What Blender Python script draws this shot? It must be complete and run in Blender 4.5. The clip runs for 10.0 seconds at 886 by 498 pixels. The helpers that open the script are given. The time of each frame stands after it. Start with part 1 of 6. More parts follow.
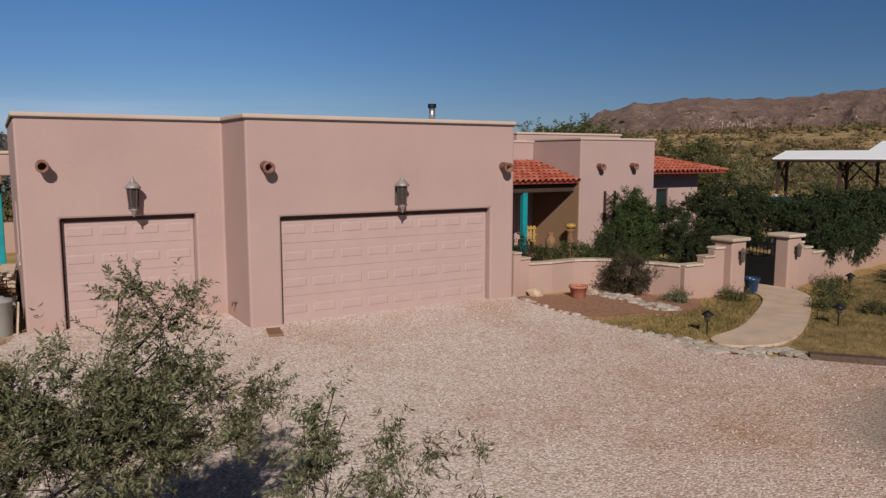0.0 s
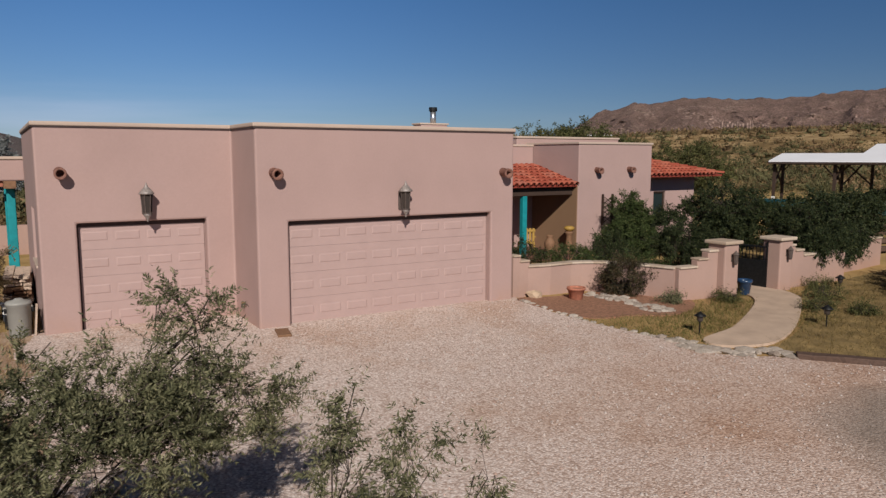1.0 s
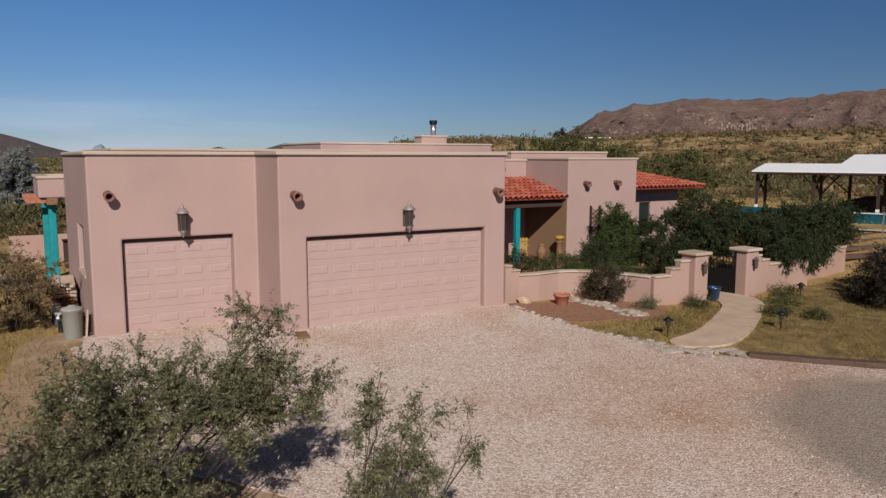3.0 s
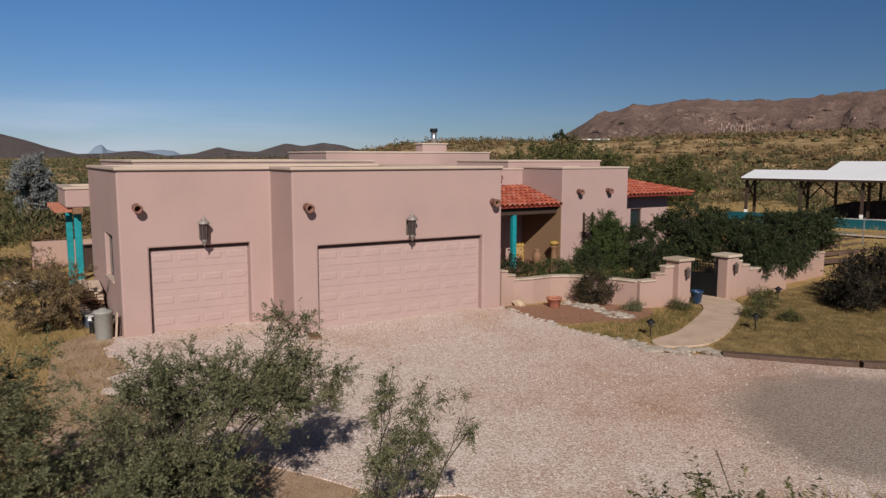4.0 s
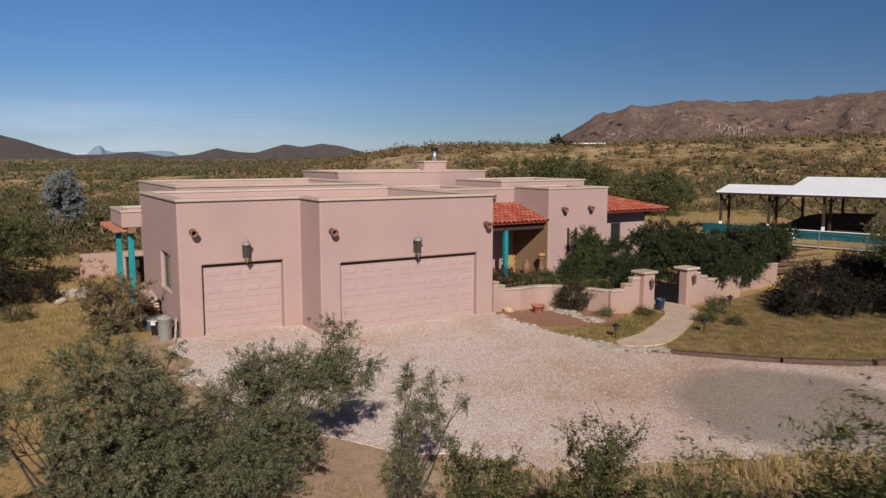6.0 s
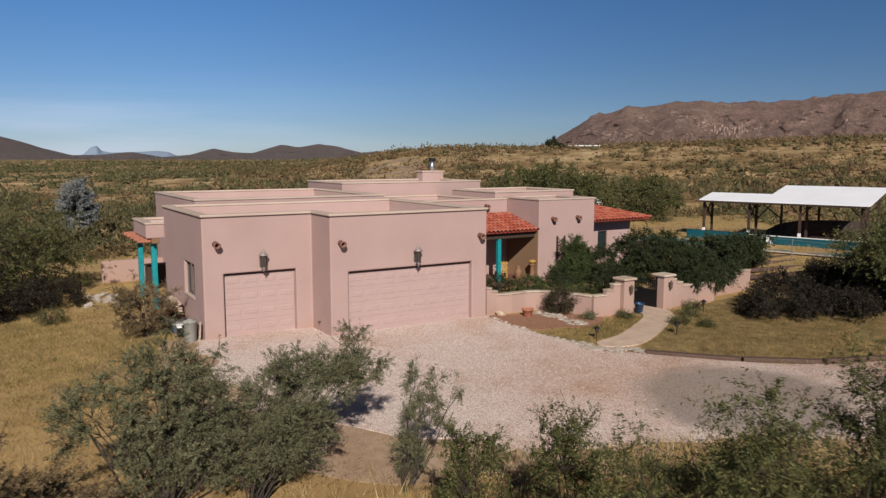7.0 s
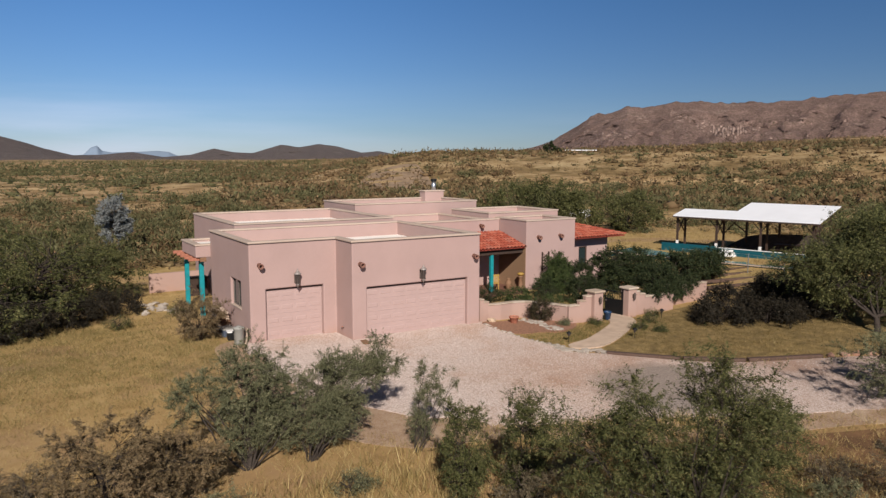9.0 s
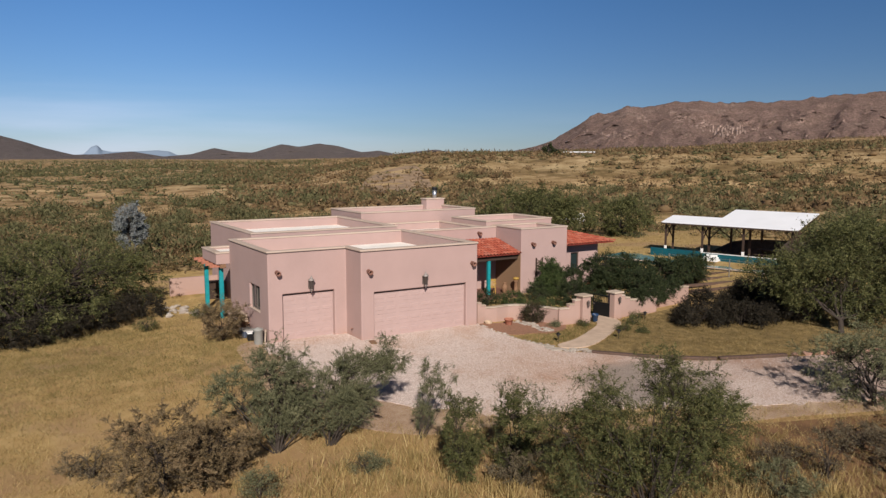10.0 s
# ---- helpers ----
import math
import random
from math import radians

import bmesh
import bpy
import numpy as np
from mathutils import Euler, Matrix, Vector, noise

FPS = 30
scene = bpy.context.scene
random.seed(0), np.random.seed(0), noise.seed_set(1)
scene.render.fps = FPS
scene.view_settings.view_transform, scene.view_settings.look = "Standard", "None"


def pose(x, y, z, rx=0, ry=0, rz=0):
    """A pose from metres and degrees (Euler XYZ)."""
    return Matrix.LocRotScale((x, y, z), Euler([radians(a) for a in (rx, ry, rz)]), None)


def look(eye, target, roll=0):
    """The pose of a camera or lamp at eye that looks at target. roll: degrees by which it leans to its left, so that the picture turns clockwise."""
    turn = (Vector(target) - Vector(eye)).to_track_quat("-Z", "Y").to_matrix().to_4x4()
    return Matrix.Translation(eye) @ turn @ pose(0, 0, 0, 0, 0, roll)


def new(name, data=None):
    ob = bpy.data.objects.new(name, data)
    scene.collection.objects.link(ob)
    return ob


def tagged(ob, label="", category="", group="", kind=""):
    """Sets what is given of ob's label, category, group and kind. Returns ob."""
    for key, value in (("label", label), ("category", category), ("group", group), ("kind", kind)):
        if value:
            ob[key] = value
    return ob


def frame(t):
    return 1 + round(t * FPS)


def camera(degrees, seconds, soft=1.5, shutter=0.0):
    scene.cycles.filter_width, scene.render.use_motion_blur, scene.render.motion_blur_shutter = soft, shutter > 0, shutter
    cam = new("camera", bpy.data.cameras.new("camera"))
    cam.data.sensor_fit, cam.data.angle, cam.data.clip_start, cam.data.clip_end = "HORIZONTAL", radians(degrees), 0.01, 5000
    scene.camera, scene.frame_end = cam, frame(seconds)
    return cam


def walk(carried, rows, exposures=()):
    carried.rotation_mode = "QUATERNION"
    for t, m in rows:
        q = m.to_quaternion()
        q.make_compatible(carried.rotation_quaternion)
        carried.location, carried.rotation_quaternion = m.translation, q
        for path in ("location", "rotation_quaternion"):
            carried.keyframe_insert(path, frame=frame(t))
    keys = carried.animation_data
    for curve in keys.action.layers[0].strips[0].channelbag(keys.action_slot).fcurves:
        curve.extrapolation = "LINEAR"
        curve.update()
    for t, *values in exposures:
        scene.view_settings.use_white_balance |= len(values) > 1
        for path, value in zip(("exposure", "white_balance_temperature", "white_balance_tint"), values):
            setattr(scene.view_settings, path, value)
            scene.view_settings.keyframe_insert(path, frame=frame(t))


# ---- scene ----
cam = camera(62.0, 10.0, soft=1.4, shutter=0.5)
# seconds, eye x y z, yaw, pitch, roll
PATH = [
    (0.0, -4.626, -13.633, 3.271, -31.190, -7.127, -0.040),
    (0.5, -4.764, -13.800, 3.325, -31.190, -7.133, -0.040),
    (1.0, -4.933, -14.058, 3.410, -31.190, -7.134, -0.040),
    (1.5, -5.135, -14.393, 3.517, -31.190, -7.130, -0.040),
    (2.0, -5.370, -14.793, 3.642, -31.190, -7.123, -0.040),
    (2.5, -5.641, -15.252, 3.782, -31.190, -7.113, -0.040),
    (3.0, -5.951, -15.769, 3.936, -31.190, -7.101, -0.040),
    (3.5, -6.300, -16.340, 4.104, -31.190, -7.087, -0.040),
    (4.0, -6.690, -16.968, 4.288, -31.190, -7.072, -0.040),
    (4.5, -7.121, -17.655, 4.489, -31.190, -7.058, -0.040),
    (5.0, -7.595, -18.403, 4.710, -31.190, -7.044, -0.040),
    (5.5, -8.111, -19.216, 4.954, -31.194, -7.031, -0.040),
    (6.0, -8.670, -20.095, 5.222, -31.294, -7.020, -0.040),
    (6.5, -9.268, -21.042, 5.516, -31.451, -7.012, -0.040),
    (7.0, -9.905, -22.054, 5.836, -31.551, -7.007, -0.040),
    (7.5, -10.577, -23.130, 6.180, -31.555, -7.007, -0.040),
    (8.0, -11.280, -24.261, 6.546, -31.555, -7.011, -0.040),
    (8.5, -12.009, -25.438, 6.929, -31.555, -7.021, -0.040),
    (9.0, -12.757, -26.645, 7.320, -31.555, -7.038, -0.040),
    (9.5, -13.517, -27.864, 7.710, -31.555, -7.061, -0.040),
    (10.0, -14.280, -29.067, 8.085, -31.555, -7.092, -0.040),
]
walk(cam, [(t, pose(x, y, z, 90 + pitch, roll, yaw)) for t, x, y, z, yaw, pitch, roll in PATH], [(0.0, -0.17, 6350, 14), (2.5, -0.13, 6350, 14), (5.5, 0.0, 6350, 14), (7.5, 0.12, 6350, 14), (10.0, 0.22, 6350, 14)])

# ---- light ----
SUN_AZ, SUN_EL = 207.0, 32.0
world = bpy.data.worlds.new("sky")
scene.world = world
world.use_nodes = True
_nt = world.node_tree
_nt.nodes.clear()
_sky = _nt.nodes.new("ShaderNodeTexSky")
_sky.sky_type = "NISHITA"
_sky.sun_disc = False
_sky.sun_elevation, _sky.sun_rotation = radians(SUN_EL), radians(SUN_AZ)
_sky.altitude, _sky.air_density, _sky.dust_density, _sky.ozone_density = 1400, 1.0, 0.15, 1.4
_bg = _nt.nodes.new("ShaderNodeBackground")
_bg.inputs["Strength"].default_value = 0.05
_out = _nt.nodes.new("ShaderNodeOutputWorld")
# thin veils of cloud low over the horizon
_tc = _nt.nodes.new("ShaderNodeTexCoord")
_mp = _nt.nodes.new("ShaderNodeMapping")
_mp.inputs["Scale"].default_value = (1.6, 1.6, 16.0)
_nz = _nt.nodes.new("ShaderNodeTexNoise")
_nz.inputs["Scale"].default_value, _nz.inputs["Detail"].default_value = 1.7, 5.0
_sx = _nt.nodes.new("ShaderNodeSeparateXYZ")
_lo = _nt.nodes.new("ShaderNodeMapRange")
_lo.interpolation_type = "SMOOTHSTEP"
_lo.inputs["From Min"].default_value, _lo.inputs["From Max"].default_value = 0.12, 0.01
_cl = _nt.nodes.new("ShaderNodeMapRange")
_cl.inputs["From Min"].default_value, _cl.inputs["From Max"].default_value = 0.30, 0.64
_mu = _nt.nodes.new("ShaderNodeMath")
_mu.operation = "MULTIPLY"
_mz = _nt.nodes.new("ShaderNodeMath")
_mz.operation = "MULTIPLY"
_mz.inputs[1].default_value = 0.5
_mx = _nt.nodes.new("ShaderNodeMix")
_mx.data_type = "RGBA"
_mx.inputs[7].default_value = (12.4, 13.6, 17.0, 1)
_tint = _nt.nodes.new("ShaderNodeMix")
_tint.data_type, _tint.blend_type = "RGBA", "MULTIPLY"
_tint.inputs[0].default_value = 1.0
_hue = _nt.nodes.new("ShaderNodeValToRGB")
_hue.color_ramp.elements[0].position, _hue.color_ramp.elements[0].color = 0.0, (0.71, 0.87, 1.17, 1)
_hue.color_ramp.elements[1].position, _hue.color_ramp.elements[1].color = 0.25, (0.56, 1.0, 1.42, 1)
_zen = _hue.color_ramp.elements.new(0.58)
_zen.color = (0.23, 0.27, 0.29, 1)
_nt.links.new(_sx.outputs[2], _hue.inputs["Fac"])
# the sky deepens towards the east
_dot = _nt.nodes.new("ShaderNodeVectorMath")
_dot.operation = "DOT_PRODUCT"
_dot.inputs[1].default_value = (math.sin(radians(75)), math.cos(radians(75)), 0)
_nt.links.new(_tc.outputs["Generated"], _dot.inputs[0])
_deep = _nt.nodes.new("ShaderNodeMapRange")
_deep.interpolation_type = "SMOOTHSTEP"
for _k, _v in (("From Min", 0.35), ("From Max", 1.05), ("To Min", 1.0), ("To Max", 0.60)):
    _deep.inputs[_k].default_value = _v
_nt.links.new(_dot.outputs["Value"], _deep.inputs[0])
_east = _nt.nodes.new("ShaderNodeVectorMath")
_east.operation = "SCALE"
_nt.links.new(_hue.outputs["Color"], _east.inputs[0])
_nt.links.new(_deep.outputs[0], _east.inputs["Scale"])
_nt.links.new(_east.outputs[0], _tint.inputs[7])
# the veil of cloud lies to the north
_west = _nt.nodes.new("ShaderNodeMapRange")
_west.interpolation_type = "SMOOTHSTEP"
for _k, _v in (("From Min", 0.75), ("From Max", 0.30), ("To Min", 0.15), ("To Max", 1.0)):
    _west.inputs[_k].default_value = _v
_nt.links.new(_dot.outputs["Value"], _west.inputs[0])
_veil = _nt.nodes.new("ShaderNodeMath")
_veil.operation = "MULTIPLY"
_nt.links.new(_west.outputs[0], _veil.inputs[1])
for _a, _b in ((_tc.outputs["Generated"], _mp.inputs[0]), (_mp.outputs[0], _nz.inputs["Vector"]), (_tc.outputs["Generated"], _sx.inputs[0]), (_sx.outputs[2], _lo.inputs[0]),
               (_nz.outputs["Fac"], _cl.inputs[0]), (_lo.outputs[0], _mu.inputs[0]), (_cl.outputs[0], _mu.inputs[1]), (_mu.outputs[0], _mz.inputs[0]), (_mz.outputs[0], _veil.inputs[0]), (_veil.outputs[0], _mx.inputs[0]),
               (_sky.outputs[0], _tint.inputs[6]), (_tint.outputs[2], _mx.inputs[6]), (_mx.outputs[2], _bg.inputs[0])):
    _nt.links.new(_a, _b)
_nt.links.new(_bg.outputs[0], _out.inputs[0])

_sd = bpy.data.lights.new("sun", "SUN")
_sd.energy, _sd.angle, _sd.color = 5.0, radians(0.53), (1.0, 0.94, 0.85)
sun = new("sun", _sd)
_az, _el = radians(SUN_AZ), radians(SUN_EL)
sun.matrix_world = look((60 * math.sin(_az) * math.cos(_el), 60 * math.cos(_az) * math.cos(_el), 60 * math.sin(_el)), (0, 0, 0))


# ---- materials ----
class Nodes:
    """A small helper to write node materials in few lines."""

    def __init__(self, name, rough=0.9, metal=0.0, spec=0.3):
        self.mat = bpy.data.materials.new(name)
        self.mat.use_nodes = True
        self.t = self.mat.node_tree
        self.bsdf = self.t.nodes["Principled BSDF"]
        self.out = self.t.nodes["Material Output"]
        self.bsdf.inputs["Roughness"].default_value = rough
        self.bsdf.inputs["Metallic"].default_value = metal
        self.bsdf.inputs["Specular IOR Level"].default_value = spec
        self.pos = None

    def n(self, kind, **kw):
        nd = self.t.nodes.new(kind)
        for k, v in kw.items():
            nd.inputs[k].default_value = v
        return nd

    def link(self, a, b):
        self.t.links.new(a, b)

    def coords(self):
        if self.pos is None:
            self.pos = self.t.nodes.new("ShaderNodeNewGeometry").outputs["Position"]
        return self.pos

    def noise(self, scale, detail=4.0, rough=0.55, distort=0.0):
        nd = self.n("ShaderNodeTexNoise", Scale=scale, Detail=detail, Roughness=rough, Distortion=distort)
        self.link(self.coords(), nd.inputs["Vector"])
        return nd.outputs["Fac"]

    def voronoi(self, scale, what="Color"):
        nd = self.n("ShaderNodeTexVoronoi", Scale=scale)
        self.link(self.coords(), nd.inputs["Vector"])
        return nd.outputs[what]

    def ramp(self, fac, stops):
        nd = self.t.nodes.new("ShaderNodeValToRGB")
        e = nd.color_ramp.elements
        while len(e) < len(stops):
            e.new(0.5)
        for el, (p, c) in zip(e, stops):
            el.position = p
            el.color = (*c, 1) if len(c) == 3 else c
        self.link(fac, nd.inputs["Fac"])
        return nd.outputs["Color"]

    def grey(self, fac, lo, hi, a=0.0, b=1.0):
        nd = self.n("ShaderNodeMapRange")
        nd.inputs["From Min"].default_value, nd.inputs["From Max"].default_value = lo, hi
        nd.inputs["To Min"].default_value, nd.inputs["To Max"].default_value = a, b
        self.link(fac, nd.inputs["Value"])
        return nd.outputs["Result"]

    def mix(self, fac, a, b, mode="MIX"):
        nd = self.t.nodes.new("ShaderNodeMix")
        nd.data_type, nd.blend_type = "RGBA", mode
        for s, v in ((nd.inputs[0], fac), (nd.inputs[6], a), (nd.inputs[7], b)):
            if isinstance(v, (int, float)):
                s.default_value = v
            elif isinstance(v, tuple):
                s.default_value = (*v, 1) if len(v) == 3 else v
            else:
                self.link(v, s)
        return nd.outputs[2]

    def math(self, op, a, b):
        nd = self.t.nodes.new("ShaderNodeMath")
        nd.operation = op
        for s, v in zip(nd.inputs, (a, b)):
            if isinstance(v, (int, float)):
                s.default_value = v
            else:
                self.link(v, s)
        return nd.outputs[0]

    def island(self):
        return self.t.nodes.new("ShaderNodeNewGeometry").outputs["Random Per Island"]

    def object_random(self):
        return self.t.nodes.new("ShaderNodeObjectInfo").outputs["Random"]

    def color(self, c):
        s = self.bsdf.inputs["Base Color"]
        if isinstance(c, tuple):
            s.default_value = (*c, 1)
        else:
            self.link(c, s)

    def bump(self, h, strength=0.3, dist=0.02):
        nd = self.n("ShaderNodeBump", Strength=strength, Distance=dist)
        self.link(h, nd.inputs["Height"])
        self.link(nd.outputs[0], self.bsdf.inputs["Normal"])


def stucco(name, c, vary=0.12, rust=None):
    m = Nodes(name, rough=0.92, spec=0.15)
    dark = tuple(v * (1 - vary) for v in c)
    light = tuple(min(1, v * (1 + vary * 0.6)) for v in c)
    big = m.ramp(m.noise(0.55, 5, 0.6), [(0.3, dark), (0.55, c), (0.75, light)])
    fine = m.ramp(m.noise(22, 3), [(0.3, (0.975, 0.975, 0.975)), (0.7, (1.02, 1.02, 1.02))])
    col = m.mix(1.0, big, fine, "MULTIPLY")
    if rust:
        z = m.t.nodes.new("ShaderNodeSeparateXYZ")
        m.link(m.coords(), z.inputs[0])
        splash = m.math("MULTIPLY", m.grey(z.outputs[2], -0.15, 0.45, 1, 0), m.grey(m.noise(2.2, 5), 0.35, 0.7))
        col = m.mix(m.math("MULTIPLY", splash, 0.55), col, rust)
    m.color(col)
    m.bump(m.noise(40, 5, 0.6), 0.10, 0.008)
    return m.mat


def plain(name, c, rough=0.6, metal=0.0, vary=0.1, scale=6.0, bump=0.1, spec=0.3):
    m = Nodes(name, rough, metal, spec)
    lo, hi = tuple(v * (1 - vary) for v in c), tuple(min(1, v * (1 + vary)) for v in c)
    m.color(m.ramp(m.noise(scale, 5, 0.6), [(0.3, lo), (0.7, hi)]))
    if bump:
        m.bump(m.noise(scale * 8, 3), bump, 0.01)
    return m.mat


def wood(name, c, rough=0.75):
    m = Nodes(name, rough, 0, 0.25)
    lo, hi = tuple(v * 0.6 for v in c), tuple(min(1, v * 1.3) for v in c)
    g = m.noise(9, 8, 0.7, 1.5)
    m.color(m.ramp(g, [(0.3, lo), (0.5, c), (0.72, hi)]))
    m.bump(g, 0.4, 0.01)
    return m.mat


def by_piece(name, stops, rough=0.8, per_object=True, bump=0.4, scale=30.0):
    """Colour that differs from piece to piece."""
    m = Nodes(name, rough, 0, 0.25)
    base = m.ramp(m.object_random() if per_object else m.island(), stops)
    fine = m.ramp(m.noise(scale, 4), [(0.3, (0.8, 0.8, 0.8)), (0.7, (1.12, 1.12, 1.12))])
    m.color(m.mix(1.0, base, fine, "MULTIPLY"))
    if bump:
        m.bump(m.noise(scale * 2, 3), bump, 0.01)
    return m.mat


def leaf(name, stops, thin=0.18):
    m = Nodes(name, 0.65, 0, 0.2)
    c = m.ramp(m.island(), stops)
    c = m.mix(1.0, c, m.ramp(m.noise(1.3, 2), [(0.3, (0.78, 0.8, 0.75)), (0.7, (1.15, 1.12, 1.1))]), "MULTIPLY")
    m.color(c)
    tr = m.t.nodes.new("ShaderNodeBsdfTranslucent")
    m.link(c, tr.inputs["Color"])
    mx = m.t.nodes.new("ShaderNodeMixShader")
    mx.inputs[0].default_value = thin
    m.link(m.bsdf.outputs[0], mx.inputs[1])
    m.link(tr.outputs[0], mx.inputs[2])
    m.link(mx.outputs[0], m.out.inputs["Surface"])
    return m.mat


PINK = stucco("pink stucco", (0.385, 0.266, 0.234), 0.07, (0.361, 0.206, 0.12))
GARDEN_PINK = stucco("garden wall stucco", (0.39, 0.262, 0.212), 0.10, (0.327, 0.172, 0.0989))
TAN_WALL = stucco("tan porch stucco", (0.27, 0.165, 0.095), 0.08)
CAP = stucco("cream parapet coating", (0.47, 0.368, 0.292), 0.12)
DECK = plain("white roof coating", (0.84, 0.80, 0.73), 0.7, 0, 0.08, 1.2, 0.2)
DOOR_PAINT = plain("pink door paint", (0.40, 0.283, 0.252), 0.5, 0, 0.04, 3, 0.05)
TEAL = plain("teal paint", (0.008, 0.224, 0.24), 0.55, 0, 0.2, 5, 0.15)
SPOUT_CLAY = plain("weathered spout clay", (0.20, 0.098, 0.07), 0.85, 0, 0.3, 14, 0.2)
TERRA = plain("terracotta", (0.36, 0.14, 0.085), 0.8, 0, 0.25, 12, 0.2)
TILE = by_piece("clay roof tile", [(0.0, (0.246, 0.0508, 0.0279)), (0.4, (0.312, 0.0722, 0.0394)), (0.75, (0.369, 0.107, 0.0615)), (1.0, (0.295, 0.0984, 0.0656))], 0.75)
TILE_PAN = plain("clay pan", (0.224, 0.04, 0.024), 0.8, 0, 0.2, 8)
BRONZE = plain("weathered bronze", (0.11, 0.085, 0.072), 0.55, 0.3, 0.3, 25, 0.15)
PEWTER = plain("lantern pewter", (0.26, 0.225, 0.20), 0.5, 0.2, 0.3, 25, 0.15)
IRON = plain("black iron", (0.02, 0.02, 0.02), 0.5, 0.6, 0.3, 20, 0.1)
STEEL = plain("galvanised flue", (0.55, 0.56, 0.57), 0.35, 0.9, 0.1, 9, 0.05)
DARK_WOOD = wood("dark stained timber", (0.05, 0.031, 0.022))
TIE_WOOD = wood("old railway tie", (0.10, 0.062, 0.045))
BARK = wood("mesquite bark", (0.045, 0.034, 0.026), 0.9)
LAWN_SOIL = plain("weedy lawn soil", (0.215, 0.148, 0.058), 0.95, 0, 0.45, 2.4, 0.5)
BROWN_SOIL = plain("brown leaf litter soil", (0.165, 0.088, 0.04), 0.95, 0, 0.45, 0.9, 0.5)
CONCRETE = plain("path concrete", (0.47, 0.35, 0.255), 0.85, 0, 0.15, 1.6, 0.2)
WHITE_METAL = plain("white metal roofing", (0.82, 0.82, 0.82), 0.4, 0, 0.04, 0.6, 0.0)
WHITE_PAINT = plain("white paint", (0.75, 0.74, 0.70), 0.6, 0, 0.08, 4, 0.1)
POOL_TEAL = plain("pool teal paint", (0.006, 0.075, 0.095), 0.5, 0, 0.15, 1.5, 0.05)
DARK_ROOM = plain("dark recess", (0.03, 0.03, 0.03), 0.9)
PLASTIC = plain("grey plastic bin", (0.27, 0.262, 0.232), 0.5, 0, 0.08, 4, 0.05)
BLUE_GLAZE = plain("blue glaze", (0.016, 0.042, 0.09), 0.25, 0, 0.25, 8, 0.05, 0.5)
YELLOW = plain("yellow paint", (0.36, 0.22, 0.05), 0.5, 0, 0.1, 8, 0.05)
PALE_WOOD = wood("weathered pale board", (0.52, 0.40, 0.30), 0.85)
SLATE_BLUE = plain("slate blue plastic", (0.07, 0.085, 0.115), 0.6, 0, 0.15, 5, 0.1)
CARVED = wood("carved brown wood", (0.20, 0.11, 0.06))
TAN_STONE = plain("tan cast stone", (0.45, 0.33, 0.22), 0.85, 0, 0.2, 10, 0.3)
PALE_STONE = by_piece("pale flagstone", [(0.0, (0.36, 0.30, 0.24)), (0.5, (0.47, 0.405, 0.335)), (1.0, (0.27, 0.215, 0.17))], 0.9)
RED_STONE = by_piece("red sandstone", [(0.0, (0.336, 0.176, 0.112)), (0.6, (0.4, 0.24, 0.176)), (1.0, (0.288, 0.16, 0.112))], 0.9)
PEBBLE = by_piece("driveway pebble", [(0.0, (0.368, 0.285, 0.239)), (0.35, (0.50, 0.415, 0.36)), (0.7, (0.56, 0.485, 0.43)), (1.0, (0.46, 0.304, 0.239))], 0.9, False, 0)


def glass_mat():
    m = Nodes("window glass", 0.05, 0, 0.6)
    m.color((0.02, 0.03, 0.03))
    return m.mat


GLASS = glass_mat()


def water_mat():
    m = Nodes("pool water", 0.18, 0, 0.35)
    m.color((0.12, 0.235, 0.21))
    m.bump(m.noise(3.0, 3), 0.15, 0.03)
    return m.mat


WATER = water_mat()


def ground_mat():
    m = Nodes("desert ground", 0.95, 0, 0.1)
    soil = m.ramp(m.noise(0.35, 8, 0.65), [(0.25, (0.2, 0.111, 0.0607)), (0.5, (0.311, 0.196, 0.111)), (0.75, (0.407, 0.285, 0.174))])
    straw = m.ramp(m.noise(1.1, 9, 0.72), [(0.25, (0.24, 0.155, 0.058)), (0.5, (0.39, 0.265, 0.108)), (0.8, (0.50, 0.365, 0.165))])
    green = m.ramp(m.noise(7.0, 5, 0.7), [(0.3, (0.056, 0.06, 0.016)), (0.7, (0.192, 0.168, 0.06))])
    c = m.mix(m.grey(m.noise(0.22, 5, 0.6), 0.32, 0.5), soil, straw)
    c = m.mix(m.grey(m.noise(0.13, 5, 0.65, 0.6), 0.54, 0.68, 0, 0.7), c, green)
    c = m.mix(m.grey(m.noise(0.012, 5, 0.6), 0.42, 0.62, 0, 0.5), c, (0.25, 0.14, 0.07))
    # away from the house a carpet of low scrub covers the soil
    far = m.n("ShaderNodeVectorMath")
    far.operation = "LENGTH"
    m.link(m.coords(), far.inputs[0])
    carpet = m.ramp(m.noise(0.09, 9, 0.78), [(0.36, (0.09, 0.06, 0.03)), (0.45, (0.20, 0.135, 0.066)), (0.53, (0.36, 0.255, 0.14)), (0.64, (0.56, 0.43, 0.26))])
    wide = m.ramp(m.noise(0.011, 6, 0.6), [(0.36, (0.74, 0.74, 0.68)), (0.62, (1.15, 1.06, 0.95))])
    carpet = m.mix(1.0, carpet, wide, "MULTIPLY")
    c = m.mix(m.grey(far.outputs["Value"], 36, 80, 0, 0.85), c, carpet)
    m.color(c)
    m.bump(m.noise(14, 5, 0.65), 0.35, 0.04)
    return m.mat


